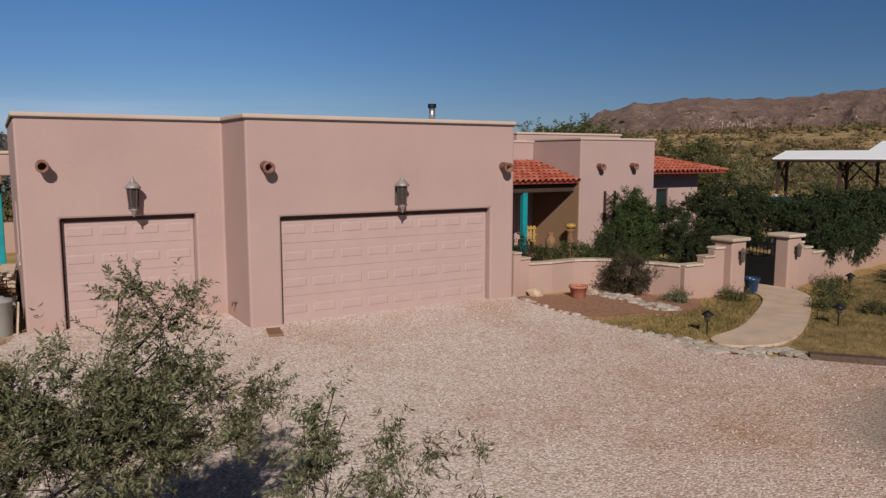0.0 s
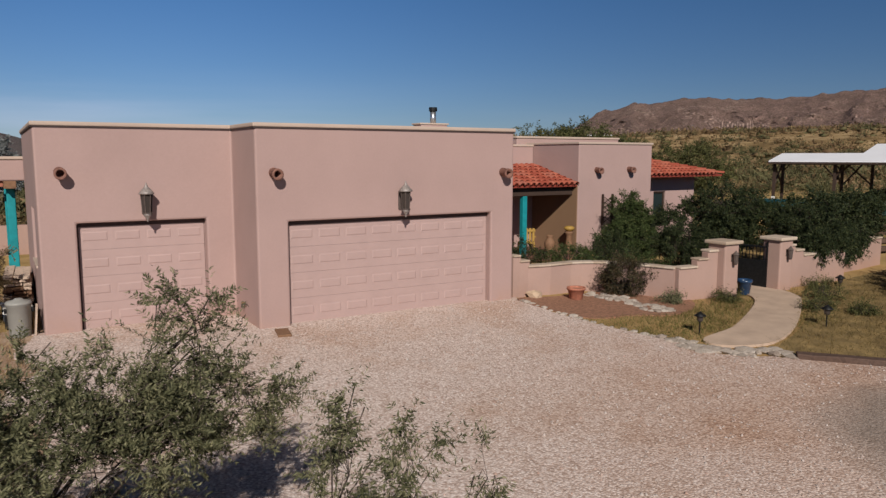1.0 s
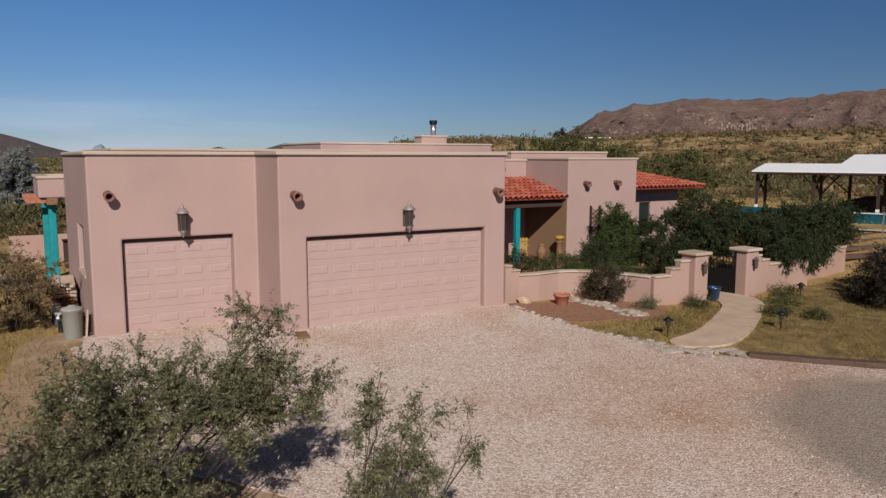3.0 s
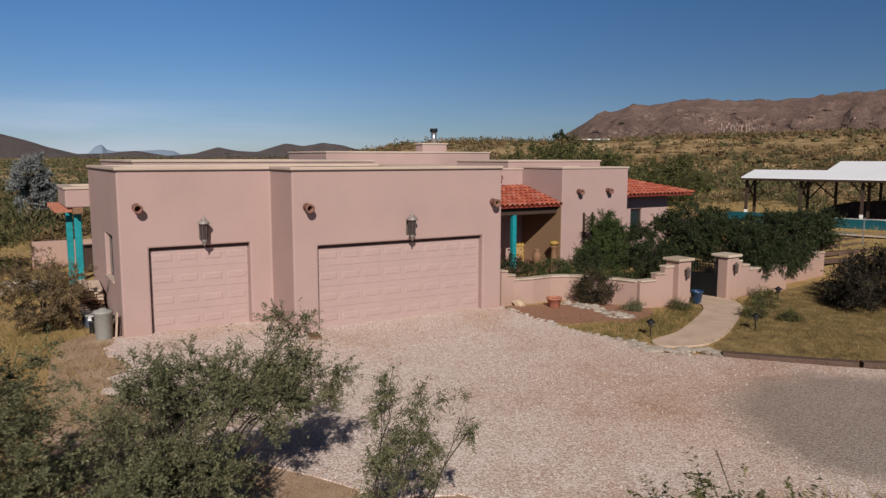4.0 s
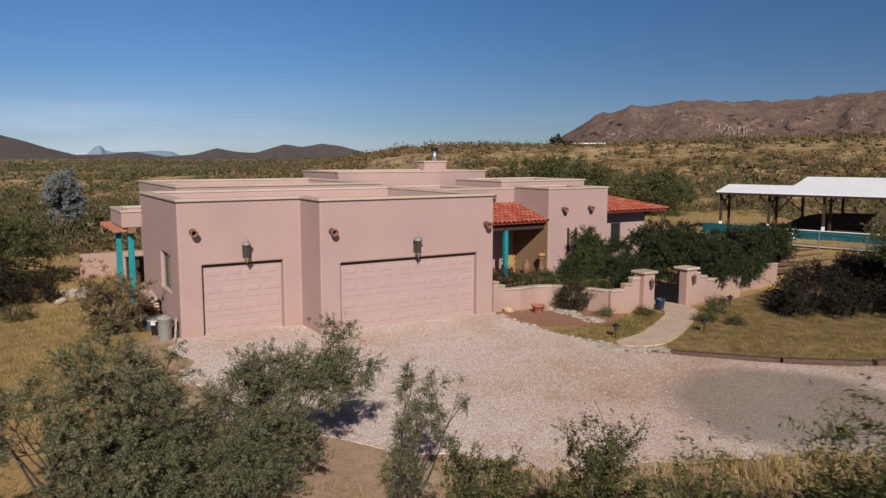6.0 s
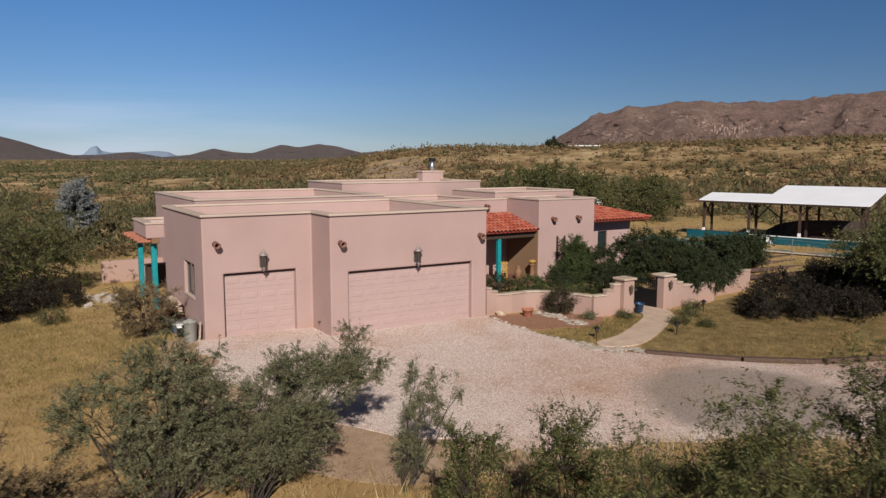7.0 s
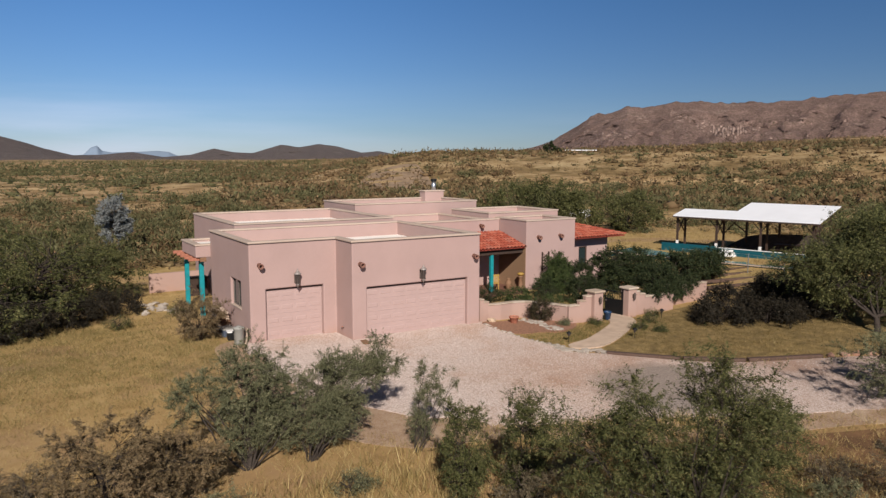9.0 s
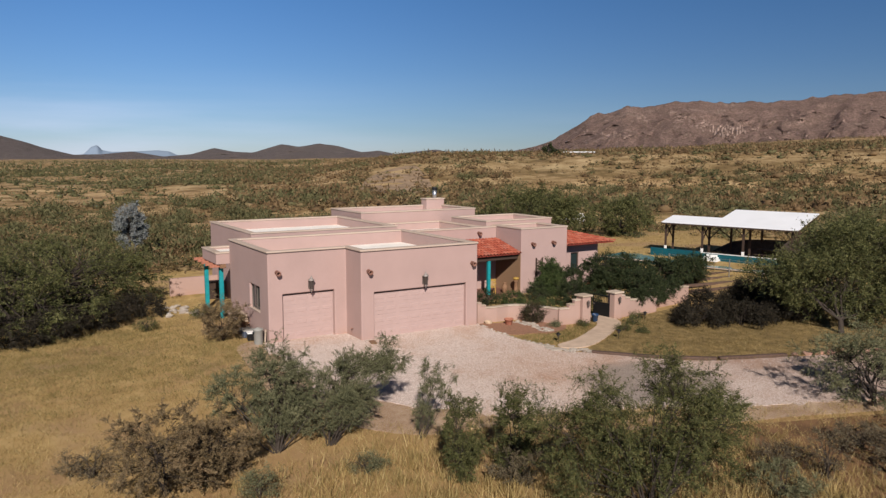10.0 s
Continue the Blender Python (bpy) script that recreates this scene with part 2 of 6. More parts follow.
def gravel_mat():
    m = Nodes("pink white gravel", 0.95, 0, 0.15)
    v = m.n("ShaderNodeTexVoronoi", Scale=32.0)
    m.link(m.coords(), v.inputs["Vector"])
    sep = m.t.nodes.new("ShaderNodeSeparateColor")
    m.link(v.outputs["Color"], sep.inputs[0])
    c = m.ramp(sep.outputs[0], [(0.0, (0.42, 0.325, 0.27)), (0.3, (0.585, 0.48, 0.42)), (0.65, (0.70, 0.60, 0.54)), (1.0, (0.81, 0.735, 0.68))])
    c = m.mix(m.grey(v.outputs["Distance"], 0.3, 0.85, 0, 0.6), c, (0.30, 0.20, 0.15))
    tint = m.ramp(m.noise(0.33, 6, 0.65), [(0.3, (1.06, 1.05, 1.04)), (0.5, (1.0, 0.97, 0.94)), (0.66, (0.87, 0.76, 0.67))])
    c = m.mix(1.0, c, tint, "MULTIPLY")
    # the oily grey stain of fresh chippings by the walk
    geo = m.n("ShaderNodeVectorMath")
    geo.operation = "SUBTRACT"
    m.link(m.coords(), geo.inputs[0])
    geo.inputs[1].default_value = (6.2, -10.5, -0.3)
    sc = m.n("ShaderNodeVectorMath")
    sc.operation = "MULTIPLY"
    m.link(geo.outputs[0], sc.inputs[0])
    sc.inputs[1].default_value = (0.38, 0.40, 0.0)
    ln = m.n("ShaderNodeVectorMath")
    ln.operation = "LENGTH"
    m.link(sc.outputs[0], ln.inputs[0])
    d = m.math("ADD", ln.outputs["Value"], m.math("MULTIPLY", m.math("SUBTRACT", m.noise(0.9, 4), 0.5), 0.5))
    g2 = m.n("ShaderNodeVectorMath")
    g2.operation = "SUBTRACT"
    m.link(m.coords(), g2.inputs[0])
    g2.inputs[1].default_value = (4.6, -7.6, -0.4)
    l2 = m.n("ShaderNodeVectorMath")
    l2.operation = "LENGTH"
    m.link(g2.outputs[0], l2.inputs[0])
    d2 = m.math("ADD", l2.outputs["Value"], m.math("MULTIPLY", m.math("SUBTRACT", m.noise(0.6, 6, 0.7), 0.5), 6.0))
    c = m.mix(m.grey(d2, 1.5, 5.0, 0.5, 0), c, m.mix(1.0, c, (0.78, 0.62, 0.50), "MULTIPLY"))
    c = m.mix(m.grey(d, 0.86, 1.2, 0.72, 0), c, m.mix(sep.outputs[1], (0.13, 0.11, 0.09), (0.27, 0.225, 0.185)))
    # towards the road the chippings thin out into pinkish dirt
    px = m.n("ShaderNodeSeparateXYZ")
    m.link(m.coords(), px.inputs[0])
    edge = m.math("ADD", px.outputs[0], m.math("MULTIPLY", m.math("SUBTRACT", m.noise(0.5, 5, 0.65), 0.5), 7.0))
    c = m.mix(m.grey(edge, 6.0, 12.0, 0, 0.8), c, m.mix(1.0, c, (0.66, 0.58, 0.53), "MULTIPLY"))
    m.color(c)
    m.bump(v.outputs["Distance"], 0.5, -0.02)
    return m.mat


def mountain_mat(name, lo, mid, hi, pale, scale):
    m = Nodes(name, 0.95, 0, 0.1)
    c = m.ramp(m.noise(scale, 9, 0.68), [(0.3, lo), (0.5, mid), (0.7, hi)])
    c = m.mix(m.grey(m.noise(scale * 0.6, 8, 0.7, 1.0), 0.55, 0.66, 0, 0.75), c, pale)
    c = m.mix(m.grey(m.voronoi(scale * 8, "Distance"), 0.15, 0.4, 0.75, 0), c, tuple(v * 0.5 for v in lo))
    c = m.mix(m.grey(m.noise(scale * 5, 8, 0.78), 0.50, 0.60, 0, 0.6), c, tuple(v * 1.25 for v in hi))
    c = m.mix(m.grey(m.noise(scale * 9, 6, 0.7), 0.55, 0.63, 0, 0.65), c, tuple(v * 0.55 for v in lo))
    # bushes dotted over the slope, pale rock between them
    c = m.mix(m.grey(m.voronoi(scale * 14, "Distance"), 0.25, 0.5, 0.7, 0), c, (0.07, 0.062, 0.036))
    c = m.mix(m.grey(m.noise(scale * 16, 4, 0.7, 0.4), 0.60, 0.68, 0, 0.6), c, tuple(v * 1.2 for v in pale))
    m.color(c)
    m.bump(m.noise(scale * 4, 9, 0.75), 1.0, 9.0)
    return m.mat


def dirt_mat():
    m = Nodes("bare dirt", 0.95, 0, 0.1)
    c = m.ramp(m.noise(1.1, 7, 0.7), [(0.3, (0.24, 0.145, 0.082)), (0.5, (0.34, 0.225, 0.138)), (0.7, (0.45, 0.33, 0.225))])
    v = m.grey(m.noise(38, 3, 0.6), 0.52, 0.66, 0, 0.7)
    m.color(m.mix(v, c, (0.52, 0.43, 0.36)))
    m.bump(m.noise(24, 5, 0.7), 0.5, 0.03)
    return m.mat


DIRT = dirt_mat()
HILL_DIRT = plain("bare hillside dirt", (0.27, 0.185, 0.112), 0.95, 0, 0.4, 0.5, 0.4)
SHADOW_SOIL = plain("soil darkened for shadow", (0.05, 0.036, 0.028), 0.95, 0, 0.4, 3, 0.5)
OUTCROP = plain("pale broken rock", (0.235, 0.165, 0.132), 0.95, 0, 0.5, 0.12, 0.6)
GROUND = ground_mat()
GRAVEL = gravel_mat()
MULCH = plain("red brown mulch", (0.27, 0.14, 0.085), 0.95, 0, 0.35, 14, 0.5)
ROCK_HILL = mountain_mat("rocky hillside", (0.17, 0.110, 0.09), (0.245, 0.160, 0.13), (0.325, 0.21, 0.17), (0.41, 0.295, 0.235), 0.02)
# far hills paled, last range blued: the haze of distance is in their colour
FAR_HILL = mountain_mat("distant brown hills", (0.11, 0.094, 0.094), (0.15, 0.122, 0.116), (0.19, 0.152, 0.14), (0.27, 0.225, 0.195), 0.03)
HAZE_HILL = plain("haze-blue far range", (0.235, 0.30, 0.38), 1.0, 0, 0.06, 0.002, 0)
LEAF_MESQUITE = leaf("mesquite leaves", [(0.0, (0.055, 0.058, 0.028)), (0.4, (0.115, 0.118, 0.06)), (0.75, (0.185, 0.182, 0.098)), (1.0, (0.29, 0.272, 0.155))])
LEAF_BRIGHT = leaf("acacia leaves", [(0.0, (0.034, 0.039, 0.0135)), (0.4, (0.070, 0.076, 0.026)), (0.8, (0.125, 0.125, 0.044)), (1.0, (0.19, 0.172, 0.07))])
LEAF_DARK = leaf("dark garden leaves", [(0.0, (0.013, 0.020, 0.008)), (0.5, (0.028, 0.040, 0.0155)), (0.85, (0.050, 0.062, 0.023)), (1.0, (0.09, 0.095, 0.036))], 0.2)
LEAF_GREEN = leaf("rose bush leaves", [(0.0, (0.024, 0.04, 0.0112)), (0.5, (0.056, 0.08, 0.024)), (0.9, (0.088, 0.112, 0.04)), (1.0, (0.136, 0.136, 0.048))], 0.25)
LEAF_GREY = leaf("grey brown shrub leaves", [(0.0, (0.085, 0.06, 0.032)), (0.4, (0.15, 0.108, 0.056)), (0.75, (0.215, 0.158, 0.085)), (1.0, (0.30, 0.205, 0.115))], 0.15)
LEAF_SHADE_BRUSH = leaf("brush leaves darkened for shade", [(0.0, (0.012, 0.010, 0.006)), (0.5, (0.022, 0.018, 0.011)), (1.0, (0.04, 0.031, 0.019))], 0.1)
LEAF_RED = leaf("brown red shrub leaves", [(0.0, (0.022, 0.024, 0.011)), (0.5, (0.05, 0.044, 0.021)), (1.0, (0.105, 0.068, 0.036))], 0.2)
LEAF_BROWN = leaf("dry shrub leaves", [(0.0, (0.072, 0.052, 0.032)), (0.5, (0.128, 0.1, 0.06)), (1.0, (0.192, 0.16, 0.1))], 0.2)
LEAF_SILVER = leaf("silver leaves", [(0.0, (0.145, 0.155, 0.152)), (0.5, (0.224, 0.238, 0.231)), (1.0, (0.304, 0.31, 0.304))], 0.2)
STRAW = leaf("dry grass", [(0.0, (0.17, 0.115, 0.04)), (0.4, (0.32, 0.23, 0.09)), (0.75, (0.44, 0.325, 0.135)), (1.0, (0.55, 0.43, 0.21))], 0.25)
GRASS = leaf("half green grass", [(0.0, (0.055, 0.06, 0.015)), (0.4, (0.12, 0.118, 0.032)), (0.75, (0.20, 0.172, 0.055)), (1.0, (0.29, 0.24, 0.085))], 0.25)

DRY_LAWN = leaf("dry lawn grass", [(0.0, (0.07, 0.052, 0.018)), (0.4, (0.135, 0.10, 0.034)), (0.75, (0.22, 0.15, 0.055)), (1.0, (0.30, 0.205, 0.085))], 0.25)


def scrub_mat(name, lo, hi):
    m = Nodes(name, 0.75, 0, 0.12)
    f = m.math("ADD", m.math("MULTIPLY", m.island(), 0.5), m.math("MULTIPLY", m.noise(3.0, 5, 0.75), 0.5))
    green = m.ramp(f, [(0.2, (0.036, 0.038, 0.016)), (0.5, (0.082, 0.078, 0.034)), (0.8, (0.135, 0.122, 0.056))])
    brown = m.ramp(f, [(0.2, (0.065, 0.04, 0.02)), (0.5, (0.135, 0.085, 0.042)), (0.8, (0.215, 0.145, 0.072))])
    straw = m.ramp(f, [(0.2, (0.19, 0.14, 0.07)), (0.8, (0.34, 0.26, 0.145))])
    c = m.mix(m.grey(m.noise(0.11, 4, 0.65), lo, hi), green, brown)
    c = m.mix(m.grey(m.noise(0.31, 2, 0.6), 0.66, 0.72, 0, 0.5), c, straw)
    m.color(c)
    return m.mat


SCRUB = scrub_mat("desert scrub", 0.40, 0.52)
SCRUB_GREEN = scrub_mat("valley scrub", 0.55, 0.66)


# ---- mesh helpers ----
def link_mesh(name, mesh, material, parent=None, label="", smooth=False):
    mesh.materials.append(material)
    if smooth:
        mesh.polygons.foreach_set("use_smooth", [True] * len(mesh.polygons))
    ob = new(name, mesh)
    if parent is not None:
        ob.parent = parent
    if label:
        ob["label"] = label
    return ob


def part(name, bm, material, parent=None, label="", smooth=False, bevel=0.0, segments=2):
    mesh = bpy.data.meshes.new(name)
    bm.to_mesh(mesh)
    bm.free()
    ob = link_mesh(name, mesh, material, parent, label, smooth)
    if bevel:
        b = ob.modifiers.new("bevel", "BEVEL")
        b.width, b.segments, b.limit_method, b.angle_limit = bevel, segments, "ANGLE", radians(40)
    return ob


def thing(name, label, category, at=(0, 0, 0), turn=0.0, group="", kind=""):
    ob = new(name)
    ob.empty_display_size = 0.2
    ob.matrix_basis = pose(*at, 0, 0, turn)
    return tagged(ob, label, category, group, kind)


def array_mesh(name, verts, faces):
    """A mesh from numpy arrays; faces all have the same number of corners."""
    mesh = bpy.data.meshes.new(name)
    nf, k = faces.shape
    mesh.vertices.add(len(verts))
    mesh.vertices.foreach_set("co", np.ascontiguousarray(verts, dtype=np.float32).ravel())
    mesh.loops.add(nf * k)
    mesh.loops.foreach_set("vertex_index", np.ascontiguousarray(faces, dtype=np.int32).ravel())
    mesh.polygons.add(nf)
    mesh.polygons.foreach_set("loop_start", np.arange(0, nf * k, k, dtype=np.int32))
    mesh.update(calc_edges=True)
    mesh.validate()
    return mesh


def box(bm, x0, x1, y0, y1, z0, z1, m=None):
    c = Matrix.Translation(((x0 + x1) / 2, (y0 + y1) / 2, (z0 + z1) / 2)) @ Matrix.Diagonal((x1 - x0, y1 - y0, z1 - z0, 1))
    return bmesh.ops.create_cube(bm, size=1, matrix=(m @ c) if m else c)["verts"]


def box_bm(*a):
    bm = bmesh.new()
    box(bm, *a)
    return bm


def tube(bm, a, b, r0, r1=None, n=10, caps=True):
    a, b = Vector(a), Vector(b)
    d = b - a
    m = Matrix.Translation((a + b) / 2) @ d.to_track_quat("Z", "Y").to_matrix().to_4x4()
    return bmesh.ops.create_cone(bm, cap_ends=caps, segments=n, radius1=r0, radius2=r0 if r1 is None else r1, depth=d.length, matrix=m)["verts"]


def lathe(profile, n=20, close=False):
    """A turned body from (radius, height) pairs."""
    bm = bmesh.new()
    rings = [[bm.verts.new((r * math.cos(2 * math.pi * i / n), r * math.sin(2 * math.pi * i / n), z)) for i in range(n)] for r, z in profile]
    for a, b in zip(rings, rings[1:]):
        for i in range(n):
            bm.faces.new((a[i], a[(i + 1) % n], b[(i + 1) % n], b[i]))
    bm.faces.new(reversed(rings[0]))
    if close:
        bm.faces.new(rings[-1])
    return bm


def cells(xs, ys, zs, filled):
    """The skin of all cells of a box lattice for which filled(x, y, z), asked at the middle, holds: no inner faces, no seams."""
    bm, verts = bmesh.new(), {}
    nx, ny, nz = len(xs) - 1, len(ys) - 1, len(zs) - 1
    full = {(i, j, k) for i in range(nx) for j in range(ny) for k in range(nz)
            if filled((xs[i] + xs[i + 1]) / 2, (ys[j] + ys[j + 1]) / 2, (zs[k] + zs[k + 1]) / 2)}

    def v(i, j, k):
        if (i, j, k) not in verts:
            verts[i, j, k] = bm.verts.new((xs[i], ys[j], zs[k]))
        return verts[i, j, k]

    sides = (((-1, 0, 0), ((0, 0, 0), (0, 0, 1), (0, 1, 1), (0, 1, 0))), ((1, 0, 0), ((1, 0, 0), (1, 1, 0), (1, 1, 1), (1, 0, 1))),
             ((0, -1, 0), ((0, 0, 0), (1, 0, 0), (1, 0, 1), (0, 0, 1))), ((0, 1, 0), ((0, 1, 0), (0, 1, 1), (1, 1, 1), (1, 1, 0))),
             ((0, 0, -1), ((0, 0, 0), (0, 1, 0), (1, 1, 0), (1, 0, 0))), ((0, 0, 1), ((0, 0, 1), (1, 0, 1), (1, 1, 1), (0, 1, 1))))
    for i, j, k in full:
        for (a, b, c), corners in sides:
            if (i + a, j + b, k + c) not in full:
                bm.faces.new([v(i + p, j + q, k + r) for p, q, r in corners])
    return bm


def rock(seed, sx, sy, sz, rough=0.25):
    r = random.Random(seed)
    bm = bmesh.new()
    bmesh.ops.create_icosphere(bm, subdivisions=1, radius=1)
    for v in bm.verts:
        f = 1 + r.uniform(-rough, rough)
        v.co = Vector((v.co.x * sx * f, v.co.y * sy * f, v.co.z * sz * f))
    return bm


def smooth_step(x, a, b):
    t = np.clip((np.asarray(x, float) - a) / (b - a), 0, 1)
    return t * t * (3 - 2 * t)


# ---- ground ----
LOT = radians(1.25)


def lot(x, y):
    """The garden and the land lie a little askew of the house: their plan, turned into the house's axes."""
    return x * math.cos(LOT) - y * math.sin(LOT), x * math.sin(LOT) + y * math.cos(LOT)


def height(x, y):
    """The lie of the land: a level pad, a drive that falls gently away, desert that swells behind and rises to the mountain."""
    x, y = np.asarray(x, float), np.asarray(y, float)
    z = -0.028 * np.clip(-y, 0, 10) * (1 - 0.5 * smooth_step(x, 6, 12)) - 0.1 * smooth_step(-y, 10, 25)
    z = z - 0.12 * smooth_step(-x, 5, 10)
    z = z + 0.75 * smooth_step(x, 17, 29) * smooth_step(y, -12, 2)
    r, az = np.hypot(x, y), np.degrees(np.arctan2(x, y))
    z = z + (0.35 * np.sin(x * 0.09 + 1) * np.sin(y * 0.07) + 0.2 * np.sin(x * 0.21) * np.sin(y * 0.19 + 2)) * smooth_step(r, 38, 90)
    z = z + 7.6 * smooth_step(r, 105, 200) * smooth_step(az, 17, 31) * (1 - smooth_step(az, 105, 140))
    z = z + 0.028 * np.clip(r - 130, 0, 900) * smooth_step(az, 36, 66) * (1 - smooth_step(az, 105, 140))
    z = z + (1.5 * np.sin(x * 0.021 + 0.5) * np.sin(y * 0.017 + 1)) * smooth_step(r, 150, 400)
    return z


def ground_sheet():
    rings = np.concatenate([np.linspace(0.4, 44, 95), np.geomspace(45, 4300, 90)])
    ns = 300
    ang = np.linspace(0, 2 * math.pi, ns, endpoint=False)
    cx, cy = 2.0, -4.0
    X = cx + rings[:, None] * np.sin(ang)
    Y = cy + rings[:, None] * np.cos(ang)
    V = np.stack([X, Y, height(X, Y)], -1).reshape(-1, 3)
    rng = np.random.default_rng(5)
    V[:, 2] += rng.uniform(-0.012, 0.012, len(V))
    V = np.vstack([V, [[cx, cy, float(height(cx, cy))]]])
    i, j = np.meshgrid(np.arange(len(rings) - 1), np.arange(ns), indexing="ij")
    a, b = i * ns + j, i * ns + (j + 1) % ns
    F = np.stack([a, a + ns, b + ns, b], -1).reshape(-1, 4)
    mesh = array_mesh("ground", V, F)
    bm = bmesh.new()
    bm.from_mesh(mesh)
    bm.verts.ensure_lookup_table()
    for k in range(ns):
        bm.faces.new((bm.verts[len(V) - 1], bm.verts[k], bm.verts[(k + 1) % ns]))
    bmesh.ops.recalc_face_normals(bm, faces=bm.faces)
    ob = part("ground", bm, GROUND, smooth=True)
    return tagged(ob, "tan desert soil with dry straw and sparse green grass", "ground", kind="structure")


ground_sheet()


def smooth_loop(points, n=6, closed=True):
    """Catmull-Rom through plan points."""
    P = np.array(points, float)
    out, m = [], len(P)
    for i in range(m if closed else m - 1):
        p0, p1, p2, p3 = (P[(i + k) % m] if closed else P[min(max(i + k, 0), m - 1)] for k in (-1, 0, 1, 2))
        for t in np.linspace(0, 1, n, endpoint=False):
            out.append(0.5 * (2 * p1 + (p2 - p0) * t + (2 * p0 - 5 * p1 + 4 * p2 - p3) * t**2 + (3 * p1 - p0 - 3 * p2 + p3) * t**3))
    if not closed:
        out.append(P[-1])
    return np.array(out)


def inside(poly, x, y):
    """Which of the points lie within a closed plan outline."""
    x, y = np.asarray(x, float), np.asarray(y, float)
    res = np.zeros(x.shape, bool)
    px, py = poly[:, 0], poly[:, 1]
    j = len(poly) - 1
    for i in range(len(poly)):
        cross = ((py[i] > y) != (py[j] > y)) & (x < (px[j] - px[i]) * (y - py[i]) / (py[j] - py[i] + 1e-12) + px[i])
        res ^= cross
        j = i
    return res


def draped(name, outline, lift, step, material, label, category, kind="structure", skirt=True):
    """A sheet of that plan outline laid over the ground."""
    bm = bmesh.new()
    vs = [bm.verts.new((x, y, 0)) for x, y in outline]
    f = bm.faces.new(vs)
    if f.normal.z < 0:
        f.normal_flip()
    x0, y0 = outline.min(0)
    x1, y1 = outline.max(0)
    for axis, lo, hi in ((0, x0, x1), (1, y0, y1)):
        for c in np.arange(lo + step, hi, step):
            no, co = ((1, 0, 0), (c, 0, 0)) if axis == 0 else ((0, 1, 0), (0, c, 0))
            bmesh.ops.bisect_plane(bm, geom=bm.verts[:] + bm.edges[:] + bm.faces[:], plane_co=co, plane_no=no)
    bmesh.ops.triangulate(bm, faces=bm.faces[:])
    if skirt:
        edges = [e for e in bm.edges if e.is_boundary]
        ext = bmesh.ops.extrude_edge_only(bm, edges=edges)["geom"]
        low = {v for v in ext if isinstance(v, bmesh.types.BMVert)}
    else:
        low = set()
    for v in bm.verts:
        v.co.z = float(height(v.co.x, v.co.y)) + (lift if v not in low else -0.05)
    ob = part(name, bm, material, smooth=False)
    return tagged(ob, label, category, kind=kind)


DRIVE = smooth_loop([(5.62, 0.5), (5.52, -0.3), (5.5, -1.5), (5.6, -2.6), (5.75, -3.5), (5.98, -4.5), (5.95, -5.3), (6.45, -5.85), (7.0, -6.35), (8.0, -7.55), (8.95, -8.65),
                     (10.3, -9.8), (11.3, -10.3), (13.8, -11.3), (16.3, -12.2), (18.3, -12.75), (24, -13.6), (32, -13.2), (48, -10), (48, -16), (32, -18.6), (20, -18.2), (11.7, -16.0), (7.4, -14.1),
                     (3.2, -12.0), (0.6, -10.9), (-0.8, -10.2), (-1.6, -9.0), (-2.6, -8.3), (-3.7, -6.6), (-4.8, -5.3), (-4.6, -3.7), (-5.2, -2.3), (-4.6, -0.7), (-4.75, 0.5), (-4.5, 1.5), (-4.2, 1.9), (-1.0, 2.2), (2.0, 0.8)])
_r = random.Random(7)
_out = []
for (x0, y0), (x1, y1) in zip(DRIVE, np.roll(DRIVE, -1, axis=0)):
    n = max(1, int(math.hypot(x1 - x0, y1 - y0) / 0.22))
    for k in range(n):
        x, y = x0 + (x1 - x0) * k / n, y0 + (y1 - y0) * k / n
        a = 0.16 if (x < 3 and y < 1) or y < -12 else 0.03
        _out.append((x + _r.uniform(-a, a), y + _r.uniform(-a, a)))
DRIVE_EDGE = np.array(_out)
SHOULDER = smooth_loop([(-4.25, 2.3), (-5.6, 1.9), (-6.0, -0.4), (-6.2, -3.0), (-6.3, -5.0), (-5.6, -7.2), (-4.9, -9.0), (-3.4, -10.5), (-1.2, -11.0), (0.2, -12.2), (3.0, -13.8), (7.5, -15.3), (11.5, -17.0), (20, -19.0), (32, -18.4), (48, -15.4),
                        (47, -13), (20, -16), (8, -12), (2, -9), (0, -5), (-2, 0)], 5)
draped("dirt_shoulder", SHOULDER, 0.012, 1.0, DIRT, "bare tan dirt shoulder along the gravel drive", "dirt")
draped("driveway", DRIVE_EDGE, 0.03, 1.0, GRAVEL, "pale pink and white gravel driveway with a grey stain", "driveway")
PATH_EDGE = smooth_loop([(11.0, -2.35), (10.6, -2.95), (9.9, -3.42), (8.9, -3.95), (7.8, -4.45), (6.65, -4.7), (6.5, -5.1), (6.9, -5.42), (7.6, -5.56), (8.6, -5.25), (9.7, -4.7), (11.08, -3.87), (11.9, -3.25), (12.3, -2.3), (12.2, -1.2), (11.2, -1.2)], 4)
LAWN = smooth_loop([(7.3, -6.25), (7.7, -5.65), (8.6, -5.35), (9.8, -4.8), (11.2, -3.95), (12.1, -3.2), (13.5, -2.75), (18.5, -2.0), (23, -2.6), (27, -6), (26, -12.6), (20.5, -12.5), (16.3, -11.9), (13.8, -11.0), (11.3, -10.05), (9.0, -8.4)], 4)
draped("lawn", LAWN, 0.015, 1.0, LAWN_SOIL, "patchy weedy lawn beside the walkway", "lawn")
